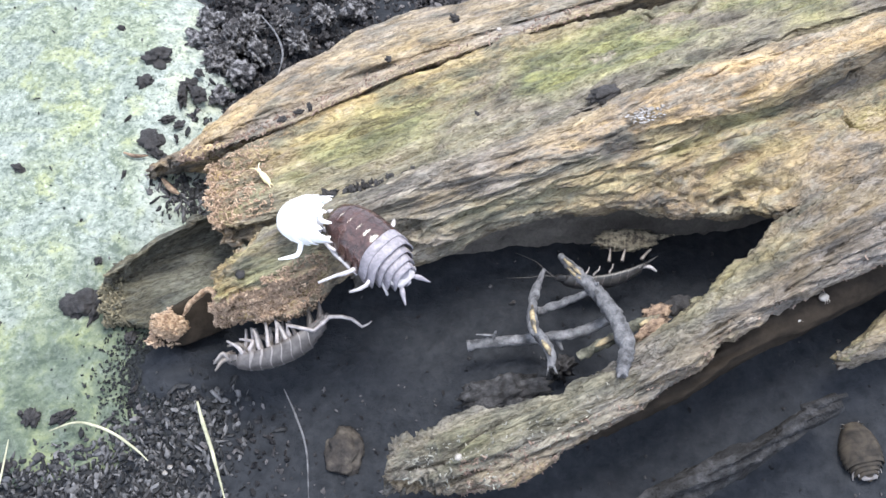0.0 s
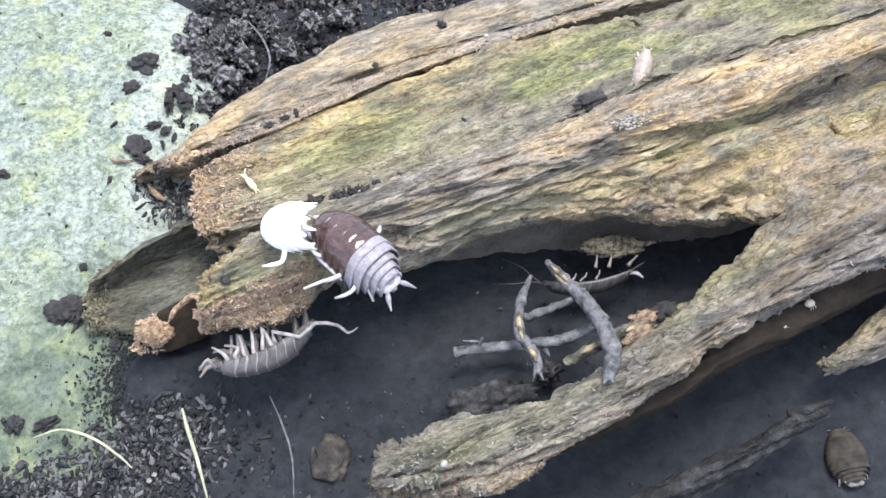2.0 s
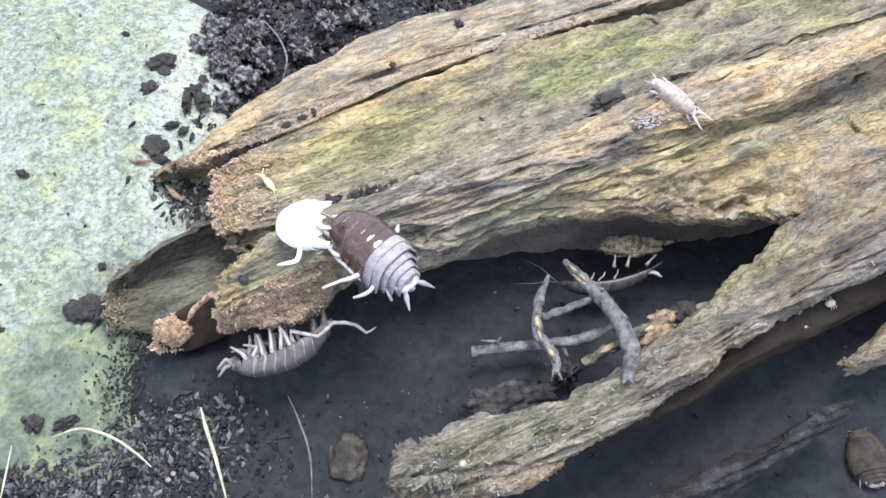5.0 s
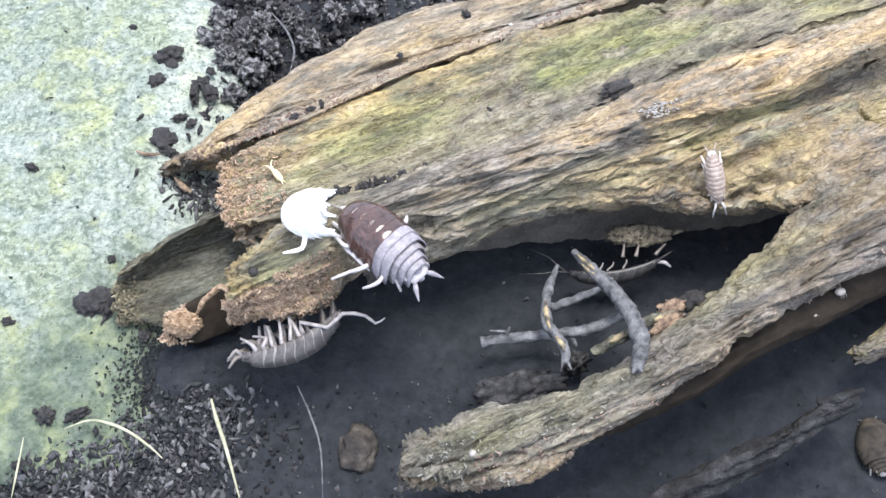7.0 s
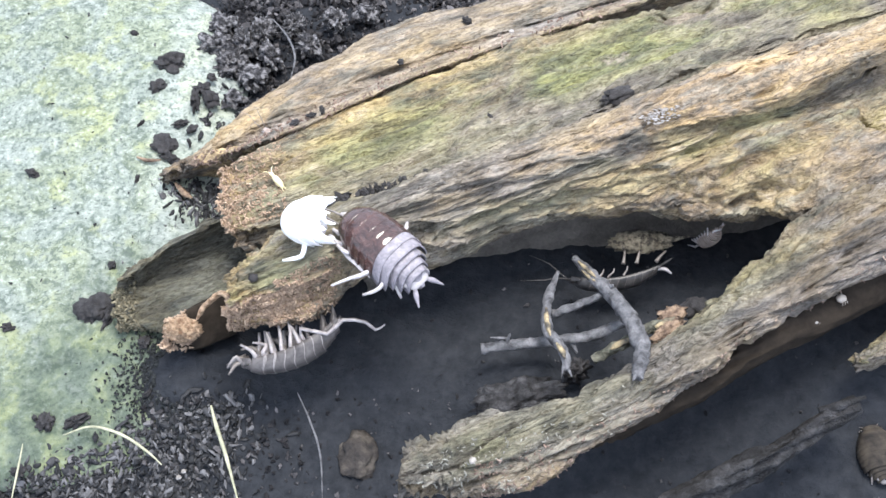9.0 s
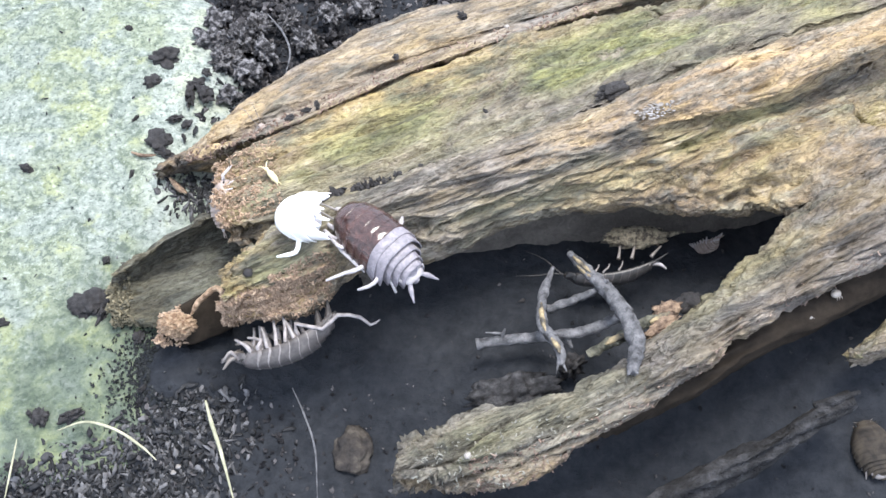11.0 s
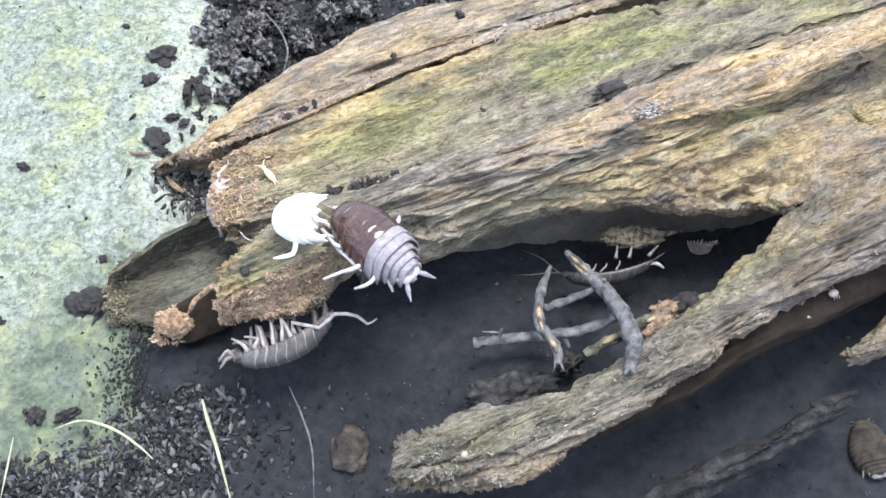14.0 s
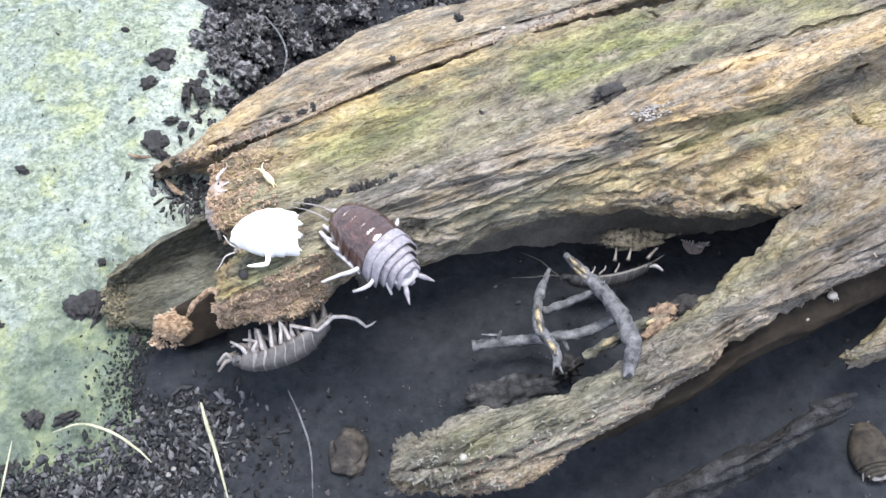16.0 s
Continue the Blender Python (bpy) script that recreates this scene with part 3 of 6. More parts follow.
SHELL = [
    Rail(4.6, 156.1, [26.6, 28.0, 28.4, 26.7, 23.9, 21.4, 19.9, 18.5, 17.0], [13.0, 15.1, 16.4, 18.3, 19.4, 20.0, 20.0, 20.0, 20.0], [0.2, 0.4, 0.7, 0.6, 0.4], [1, 0.8, 0.2, 0.1, 0.1], [0, 0]),
    Rail(2.7, 148.0, [19.9, 19.4, 19.8, 18.4, 16.0, 14.4, 12.8, 11.2, 9.6], [14.0, 14.8, 16.0, 17.6, 19.7, 21.0, 21.3, 21.7, 22.0], [0.7, 0.9, 1, 0.8, 0.5], [0.4, 0.3, 0.05, 0.1, 0.3], [0, 0]),
    Rail(1.7, 137.9, [13.6, 11.2, 9.7, 8.2, 6.4, 5.2, 3.9, 2.6, 1.3], [15.0, 15.4, 16.8, 19.1, 22.1, 24.1, 24.7, 25.4, 26.0], [0.5, 0.5, 0.7, 0.5, 0.4], [0.1, 0.1], [0.1, 0.4, 0.4, 0.2, 0]),
    Rail(7.7, 137.4, [12.1, 11.9, 10.0, 7.9, 6.2, 4.9, 3.5, 2.1, 0.7], [12.0, 13.4, 15.7, 18.9, 21.6, 23.7, 24.4, 25.2, 26.0], [0.3, 0.3], [0.1, 0.1], [0.3, 0.3]),
    Rail(-0.3, 128.5, [2.0, 4.0, 3.4, 2.4, 1.6, 0.8, 0.3, -0.3, -1.4, -2.5, -3.6, -4.8], [22.0, 23.4, 24.4, 25.4, 26.3, 27.6, 28.9, 30.1, 30.6, 31.0, 31.5, 32.0], [0.8, 0.4, 0.1, 0.1, 0.3], [0.3, 0.3, 0.8, 0.8, 0.7], [0, 0.6, 0.3, 0.2, 0.2]),
    Rail(-2.0, 125.6, [-1.9, -1.9, -0.2, 0.2, -0.4, -1.5, -2.9, -4.7, -6.7, -7.8, -7.7, -7.7, -8.0, -8.3], [21.0, 21.8, 22.6, 23.0, 23.6, 24.5, 25.7, 26.9, 28.1, 29.4, 30.1, 30.7, 31.1, 31.5], [0.8, 0.2, 0.1, 0.2, 0.2], [0.3, 0.4, 0.9, 0.7, 0.7], [0, 0.4, 0.2, 0.2, 0.3]),
    Rail(-2.2, 140.3, [-1.7, -3.0, -0.4, -1.4, -2.0, -3.0, -4.4, -6.2, -6.8, -5.4, -3.5, -2.1, -2.4, -2.6], [19.5, 19.5, 20.5, 21.4, 22.2, 23.4, 24.3, 25.0, 24.2, 21.5, 19.0, 17.0, 17.0, 17.0], [0.2, 0.3, 0.6, 0.5, 0.5], [1, 0.2, 0.5, 0.4, 0.4], [0, 0.8, 0.2, 0.3, 0.4]),
    Rail(-2.5, 121.6, [-1.2, -3.0, 0.3, -2.8, -3.5, -5.0, -6.7, -8.7, -10.5, -12.4, -14.2, -16.0], [17.5, 17.2, 18.0, 19.1, 20.1, 21.1, 22.4, 24.0, 24.8, 25.5, 26.3, 27.0], [0.1, 0.5, 0.8, 0.6, 0.5], [1, 0.3, 0.7, 0.6, 0.5], [0, 0.6, 0.1, 0, 0.1]),
    Rail(-2.2, 115.6, [-1.4, -3.3, -4.3, -2.2, 0.6, -0.8, -3.9, -4.5, -4.2, -4.8, -5.8, -7.0, -8.7, -11.3, -15.2, -17.1, -21.8, -22.1, -22.3, -22.5, -22.8, -23.0, -23.2, -23.5], [15.0, 14.3, 14.0, 14.0, 14.0, 14.0, 14.0, 14.5, 15.1, 15.4, 15.6, 15.8, 16.1, 16.5, 16.9, 17.9, 20.5, 22.9, 23.5, 24.0, 24.5, 25.0, 25.5, 26.0], [0.1, 0.3, 0.4, 0.3, 0.4], [1, 0.4, 0.6, 0.6, 0.6], [0, 0.5, 0.2, 0.1, 0.1]),
    Rail(-2.2, 115.6, [0.6, -2.6, 2.2, -1.0, -0.7, -1.8, -5.5, -12.2, -19.8, -20.5, -21.0, -21.5], [9.5, 8.5, 8.5, 8.6, 9.7, 10.2, 10.8, 12.0, 16.7, 18.4, 19.4, 20.5], [0, 0], [0.3, 0.3], [0, 0]),
    Rail(-0.3, 128.5, [2.0, 4.0, 2.2, 1.0, 0.1, -1.2, -3.0, -4.8], [14.0, 16.0, 17.5, 19.3, 21.3, 22.5, 23.2, 24.0], [0, 0], [0.2, 0.2], [0, 0]),
    Rail(7.7, 137.4, [12.6, 12.2, 10.0, 7.5, 6.0, 4.4, 2.8, 1.2], [8.5, 10.2, 13.0, 16.8, 19.5, 20.7, 21.6, 22.5], [0, 0], [0, 0], [0, 0]),
    Rail(1.7, 137.9, [13.6, 10.3, 7.7, 5.5, 3.4, 1.3], [11.0, 12.2, 15.9, 19.7, 21.0, 22.0], [0, 0], [0, 0], [0, 0]),
    Rail(4.6, 156.1, [27.1, 29.0, 26.6, 22.3, 19.9, 17.5], [10.0, 12.9, 15.8, 16.9, 17.0, 17.0], [0, 0], [0, 0], [0, 0]),
]
TROUGH = [
    Rail(-15.5, 10.7, [16.7, 18.6, 19.9, 20.4, 21.0, 21.8], [9.0, 9.0, 9.2, 9.8, 10.0, 10.0], [0.1, 0.1], [0.3, 0.3], [0.3, 0.3]),
    Rail(-16.0, 10.1, [15.0, 16.8, 18.1, 18.5, 18.9, 19.5], [10.0, 10.0, 10.2, 10.8, 11.0, 11.0], [0.2, 0.2], [0.4, 0.4], [0.2, 0.2]),
    Rail(-16.5, 10.7, [17.2, 19.1, 20.7, 22.0, 22.6, 22.9], [5.0, 4.5, 4.0, 3.4, 2.8, 2.0], [0.1, 0.1], [0.1, 0.1], [0.5, 0.5]),
    Rail(-17.4, 10.2, [16.0, 16.5, 17.0, 17.4, 18.1, 18.9], [4.5, 4.0, 3.5, 2.9, 2.0, 1.0], [0.15, 0.15], [0, 0], [0.5, 0.5]),
    Rail(-18.7, 8.0, [13.8, 12.7, 12.6, 12.6, 12.3, 12.2], [4.6, 4.6, 4.3, 3.8, 2.8, 1.5], [0.3, 0.3], [0.1, 0.1], [0.3, 0.3]),
    Rail(-18.7, 6.0, [11.7, 8.7, 6.3, 5.9, 5.3, 4.5], [2.5, 2.9, 4.8, 5.7, 6.0, 6.0], [0.5, 0.5], [0.3, 0.3], [0, 0]),
    Rail(-18.7, 6.0, [13.7, 10.7, 8.3, 7.9, 7.3, 6.5], [-0.5, -0.1, 1.8, 2.7, 3.0, 3.0], [0, 0], [0, 0], [0, 0]),
    Rail(-15.5, 10.7, [16.7, 18.6, 19.9, 20.4, 21.0, 21.8], [3.0, 3.0, 3.2, 3.8, 4.0, 4.0], [0, 0], [0, 0], [0, 0]),
]
STUB = [
    Rail(-11.8, -0.1, [5.0, 5.9, 6.8, 7.6], [10.5, 10.2, 9.3, 7.0], [0, 0], [1, 1], [0, 0]),
    Rail(-12.3, -1.3, [3.3, 4.0, 4.5, 4.8], [9.5, 8.9, 7.6, 5.5], [0, 0], [0.9, 0.9], [0, 0]),
    Rail(-12.4, -2.4, [2.7, 1.8, 2.2, 3.0], [6.5, 5.3, 4.1, 3.0], [0, 0], [0.4, 0.4], [0, 0]),
    Rail(-11.8, -0.1, [8.0, 8.9, 9.8, 10.6], [4.5, 4.2, 3.3, 1.0], [0, 0], [0, 0], [0, 0]),
]
BRANCH = [
    Rail(13.2, 116.5, [-27.6, -28.3, -30.9, -30.5, -28.2, -25.3, -22.4, -21.8, -21.4, -21.0], [10.0, 11.3, 12.5, 14.6, 16.7, 19.3, 22.6, 25.0, 26.5, 28.0], [0.6, 0.6, 0.6, 0.7, 0.6], [0, 0, 0.4, 0.4, 0.4], [0.6, 0.5, 0.2, 0.1, 0.1]),
    Rail(11.6, 109.8, [-30.7, -31.9, -33.9, -34.3, -32.7, -30.4, -28.3, -27.4, -27.9, -28.4], [13.0, 14.1, 15.0, 16.9, 19.0, 21.2, 23.3, 25.2, 26.6, 28.0], [0.6, 0.6, 0.4, 0.2, 0.2], [0, 0, 0.3, 0.5, 0.6], [0.4, 0.4, 0.6, 0.6, 0.3]),
    Rail(10.5, 105.1, [-32.7, -35.2, -37.1, -37.2, -36.3, -34.8, -33.6, -33.3, -34.1, -35.1], [13.0, 14.4, 15.8, 17.1, 18.4, 19.9, 21.6, 22.9, 24.4, 26.0], [0.8, 0.6, 0.2, 0, 0], [0, 0.2, 0.5, 0.5, 0.4], [0.6, 0.6, 0.6, 0.7, 0.8]),
    Rail(10.9, 106.1, [-33.1, -38.0, -39.7, -38.9, -38.6, -37.4, -35.8, -35.1, -34.5, -35.2, -36.2, -37.2], [10.0, 11.4, 12.4, 13.8, 14.8, 16.2, 17.4, 18.4, 19.6, 20.6, 21.2, 21.8], [0.1, 0.1], [0.4, 0.8, 0.7, 0.6, 0.5], [0.3, 0.3, 0.4, 0.6, 0.7]),
    Rail(10.9, 106.1, [-31.5, -37.6, -36.4, -34.6, -32.6, -31.4, -31.6, -33.0], [4.5, 6.5, 8.0, 10.0, 12.0, 14.0, 15.5, 16.5], [0, 0], [0.2, 0.2], [0.3, 0.3]),
    Rail(13.2, 116.5, [-28.6, -30.3, -32.1, -29.6, -25.8, -22.7, -22.5, -22.0], [3.0, 4.5, 6.7, 9.3, 12.8, 16.8, 19.1, 21.0], [0, 0], [0, 0], [0, 0]),
]

INNER_WALL = [
    Rail(20.0, 120.0, [5.5, 3.2, -4.2, -11.0, -13.5, -16.0], [-7.0, -7.0, -7.0, -7.0, -7.0, -7.0], [0, 0], [0, 0]),
    Rail(20.0, 120.0, [6.0, 4.4, -1.5, -8.0, -11.0, -14.0], [4.0, 4.0, 5.0, 6.0, 7.0, 8.0], [0, 0], [0, 0]),
    Rail(20.0, 120.0, [6.0, 5.0, 2.5, -2.0, -6.0, -9.0], [14.0, 16.5, 19.0, 21.5, 22.0, 23.0], [0, 0], [0, 0]),
    Rail(20.0, 120.0, [8.0, 7.0, 5.5, 1.5, -2.0, -5.0], [14.0, 15.5, 18.0, 20.5, 21.0, 22.0], [0, 0], [0, 0]),
    Rail(20.0, 120.0, [12.0, 10.0, 4.0, -2.0, -5.0, -9.0], [-7.0, -7.0, -7.0, -7.0, -7.0, -7.0], [0, 0], [0, 0]),
]

UNDERSIDE = [
    Rail(38.0, 106.0, [-34.0, -34.5, -33.5, -32.5, -31.8, -32.0], [10.0, 12.0, 14.0, 16.0, 17.0, 18.0], [0, 0], [0, 0]),
    Rail(37.0, 106.0, [-38.0, -38.6, -37.0, -37.0, -36.6, -36.6], [9.5, 11.0, 13.2, 13.6, 14.4, 15.4], [0, 0], [0, 0]),
    Rail(37.5, 106.0, [-37.0, -38.0, -37.0, -37.0, -36.4, -36.0], [7.0, 8.0, 10.0, 11.0, 12.0, 13.0], [0, 0], [0, 0]),
    Rail(38.0, 106.0, [-31.0, -31.0, -31.0, -31.0, -31.0, -31.0], [3.0, 4.0, 5.0, 6.0, 7.0, 7.0], [0, 0], [0, 0]),
]

# hollows rotted into the shell: place in the log's own directions, half length, half width, depth
HOLES = [
    ((107.0, -6.0, 24.5), 5.5, 2.4, 5.0),
    ((99.5, -14.0, 25.0), 4.5, 3.0, 7.0),
    ((87.5, -9.0, 26.5), 8.5, 1.5, 4.2),
    ((92.0, -10.5, 25.5), 6.0, 1.0, 2.2),
    ((74.5, -11.9, 21.4), 3.2, 1.0, 3.2),
    ((77.6, -12.2, 23.0), 3.4, 1.3, 2.9),
    ((81.6, -13.0, 24.2), 3.2, 1.3, 2.9),
    ((85.8, -13.9, 24.6), 4.4, 1.0, 2.8),
    ((73.6, -16.1, 18.4), 3.0, 1.1, 3.2),
    ((76.8, -16.6, 20.0), 3.4, 1.7, 3.0),
    ((81.2, -18.2, 21.8), 3.6, 1.5, 3.0),
    ((67.6, -12.9, 20.0), 6.0, 0.9, 1.2),
    ((64.5, -5.4, 25.6), 9.0, 0.9, 2.4),
    ((56.0, -5.5, 23.5), 8.0, 0.8, 2.0),
    ((72.0, -7.0, 25.0), 6.0, 0.8, 2.6),
    ((86.8, 21.5, 20.1), 5.5, 1.9, 6.0),
    ((83.5, -6.6, 27.6), 2.6, 0.9, 3.0),
    ((94.0, -7.6, 27.5), 5.0, 1.0, 3.0),
    ((90.0, -20.5, 22.5), 5.0, 0.7, 1.6),
    ((10.7, -3.8, 16.0), 3.0, 1.4, 1.6),
    ((5.5, -4.2, 15.0), 1.8, 1.1, 1.3),
]


# long ruts in the lower limb, in the same terms
RUTS = [
    ((60.0, -33.3, 20.2), 14.0, 1.0, 1.9),
    ((45.0, -35.8, 17.6), 10.0, 0.9, 1.6),
    ((75.0, -31.0, 22.2), 9.0, 1.1, 2.0),
    ((30.0, -37.0, 15.2), 8.0, 0.9, 1.3),
    ((86.0, -31.5, 23.5), 8.0, 1.2, 2.2),
    ((66.0, -36.0, 18.0), 12.0, 0.8, 1.4),
]


def crumbs(body, first, last, begin, end, count, seed, label, material=None, low=0.14, high=0.42):
    """Small rotten crumbs, like short worms, stuck to a stretch of a woody body between two of its rails, in one mesh."""
    rng = random.Random(seed)
    kinds = [tube([(-1.7, 0.5 * b, 0), (-0.6, -0.35 * b, 0.15), (0.6, -0.3 * b, -0.1), (1.7, 0.6 * b, 0.1)], [0.3, 0.5, 0.52, 0.28], 5, 0.5, 2, b) for b in (1.0, -1.3, 0.5, -0.6, 1.8)]
    length, cols, starts = GRIDS[body]
    verts = log_parts[body].data.vertices
    shapes = []
    for _ in range(count):
        s = begin + (end - begin) * rng.random() ** 2.2
        i = min(length, round(length * s ** (1 / 1.15)))
        j = rng.randrange(starts[first], starts[last])
        p = verts[i * cols + j].co * 1000
        r = low + (high - low) * rng.random()
        turn = Euler((rng.uniform(0, 6), rng.uniform(0, 6), rng.uniform(0, 6))).to_matrix()
        v, f = kinds[rng.randrange(5)]
        shapes.append(([tuple(p + (turn @ Vector(q)) * r) for q in v], f))
    return part("crust", join(*shapes), material or CRUMBLE, log_parts[body], label)


def build_log():
    log = thing("log", "hollow weathered log with orange and green stains on soil", "log")
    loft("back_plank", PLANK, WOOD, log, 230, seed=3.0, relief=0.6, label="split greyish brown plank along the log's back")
    loft("hollow_shell", SHELL, WOOD, log, 560, pitch=0.34, seed=7.0, relief=0.95, splits=170, label="arched hollow shell with a rounded crest and green trough", dents=HOLES, cap=False, furrow=0.8, crust=24.0)
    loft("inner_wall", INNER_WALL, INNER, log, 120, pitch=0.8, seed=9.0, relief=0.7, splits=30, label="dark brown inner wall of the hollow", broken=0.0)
    loft("trough", TROUGH, GREY_WOOD, log, 90, seed=11.0, relief=0.5, label="grey-green trough of bark at the broken end", crust=3.0, broken=0.25, splits=14)
    loft("stub", STUB, ROT_AND_SHADE, log, 50, seed=15.0, relief=0.18, label="smooth brown rotten stub", splits=0)
    part("stub_crust", lump(2.7, 1.7, 1.9, 5, 0.28, 3.4, 2.0, (-39.56, -0.76, 9.60)), CRUMBLE_BASE, log, "crumbly orange rot on the stub")
    crumbs("stub", 0, 2, 0.0, 0.3, 170, 3, "crumbly orange rot on the stub", None, 0.22, 0.45)
    crumbs("hollow_shell", 6, 9, 0.0, 0.06, 2100, 5, "crumbly orange rot on the broken nose", None, 0.15, 0.34)
    crumbs("hollow_shell", 6, 9, 0.04, 0.13, 1300, 6, "crumbly orange rot below the nose", None, 0.14, 0.32)
    crumbs("hollow_shell", 5, 8, 0.055, 0.135, 800, 8, "crumbly orange rot along the nose's edge", None, 0.14, 0.32)
    crumbs("hollow_shell", 0, 2, 0.0, 0.07, 1300, 7, "crumbly orange rot at the broken end", None, 0.13, 0.30)
    crumbs("back_plank", 2, 4, 0.02, 0.5, 700, 11, "crumbly red-brown strip along the crack", RED_CRUMB, 0.12, 0.36)
    crumbs("trough", 2, 6, 0.0, 0.12, 420, 9, "crumbled wood at the trough's end", TROUGH_CRUMB, 0.25, 0.5)
    loft("side_branch", BRANCH, LIMB_WOOD, log, 380, pitch=0.36, seed=21.0, relief=1.05, splits=120, dents=RUTS, furrow=1.2, label="grey-green lower limb in front of the hollow", broken=0.2)
    loft("underside", UNDERSIDE, ROT_AND_SHADE, log, 120, pitch=0.6, seed=25.0, relief=0.5, splits=20, label="smooth dark brown underside of the limb", broken=0.0)
    part("curled_edge", tube([(-37.4, 0.5, 10.6), (-36.5, 1.05, 12.0), (-34.8, 1.85, 14.0), (-32.8, 2.1, 15.5), (-31.3, 0.4, 17.0)], [0.2, 0.4, 0.48, 0.45, 0.3], 10, 0.7, 6, 4.0), CRUMBLE_BASE, log, "curled ochre edge of wood between nose and stub")
    crumbs("side_branch", 1, 3, 0.03, 0.34, 200, 15, "pale flecks of frass strewn on the limb", FRASS, 0.1, 0.26)
    crumbs("side_branch", 2, 4, 0.10, 0.9, 900, 17, "crumbly pinkish rim under the limb", RED_CRUMB, 0.09, 0.24)
    tooth = part("lip", lump(2.4, 1.1, 1.7, 4, 0.35, 2.0, 6.0, (37.12, 14.84, 17.50)), WOOD, log, "ragged tooth of wood on the hollow's lip")
    for key, value in (("moss", 0.25), ("ochre", 0.8), ("grey", 0.0)):
        at = tooth.data.attributes.new(key, "FLOAT", "POINT")
        at.data.foreach_set("value", [value] * len(tooth.data.vertices))
    return log


build_log()


# ---- woodlice ----
class Spine:
    """A line along a body, head at +x, that may curl towards the belly and bend sideways."""

    def __init__(self, length, curl=0.0, bend=0.0, nod=0.0):
        self.length, self.curl, self.bend, self.nod = length, radians(curl), radians(bend), radians(nod)
        n = 60
        self.pts, self.mats = [], []
        p = Vector((0, 0, 0))
        for i in range(n + 1):
            f = i / n - 0.5
            turn = Euler((0, self.curl * f + self.nod * max(0.0, f - 0.1) / 0.4, self.bend * f)).to_matrix()
            self.pts.append(p.copy())
            self.mats.append(turn)
            p = p + turn @ Vector((length / n, 0, 0))
        mid = self.pts[n // 2].copy()
        self.pts = [q - mid for q in self.pts]

    def at(self, f, y=0.0, z=0.0):
        """f: 0 at the tail, 1 at the head; y to its left, z out of its back."""
        i = min(max(round(f * 60), 0), 60)
        q = self.pts[i] + self.mats[i] @ Vector(((f * 60 - i) * self.length / 60, y, z))
        return (q.x, q.y, q.z)


def plate(spine, f0, f1, wide0, wide1, high0, high1, skirt=0.0, sides=18, thick=0.16, seam=1.0):
    """One arched back plate from f0 (behind) to f1 (in front), with a raised rear rim and side lappets swept back."""
    rows = [(0.0, 1.0, 0.0), (0.05, 1.006, 0.03), (0.35, 1.0, 0.02), (0.75, 0.992, 0.0), (1.0, 0.97, -0.05)]
    rows = [(t, 1 + (g - 1) * seam, up * seam) for t, g, up in rows]
    verts, faces = [], []
    for depth in (0.0, thick):
        for t, grow, lift in rows:
            f = f0 + (f1 - f0) * t
            w = (wide0 + (wide1 - wide0) * t) * grow - depth
            h = (high0 + (high1 - high0) * t) * grow + lift - depth
            for k in range(sides + 1):
                a = math.pi * k / sides
                c, s = math.cos(a), math.sin(a)
                side = abs(c) ** 6
                y = w * (abs(c) ** 0.9) * (1 if c > 0 else -1) * (1 + 1.6 * skirt * side * (1 - t))
                z = h * (s ** 0.8 if s > 0 else 0) - 0.12 * high0 * side
                verts.append(spine.at(f - skirt * side * (1 - 0.6 * t), y, z))
    m, r = sides + 1, len(rows)
    for i in range(r - 1):
        for k in range(sides):
            a, b = i * m + k, (i + 1) * m + k
            faces.append((a, b, b + 1, a + 1))
            a, b = a + r * m, b + r * m
            faces.append((a + 1, b + 1, b, a))
    for k in range(sides):
        a, b = k, r * m + k
        faces.append((a, a + 1, b + 1, b))
        a, b = (r - 1) * m + k, (2 * r - 1) * m + k
        faces.append((b, b + 1, a + 1, a))
    for i in range(r - 1):
        for k in (0, sides):
            a, b = i * m + k, (i + 1) * m + k
            faces.append((a, b, b + r * m, a + r * m) if k == 0 else (b, a, a + r * m, b + r * m))
    return verts, faces


def wide_at(f, blunt=2.0):
    """How wide a body is along its length; blunt: how square its front is."""
    e = blunt if f > 0.48 else 2.0
    return max(0.02, 1 - abs((f - 0.48) / 0.51) ** e) ** (1 / e)


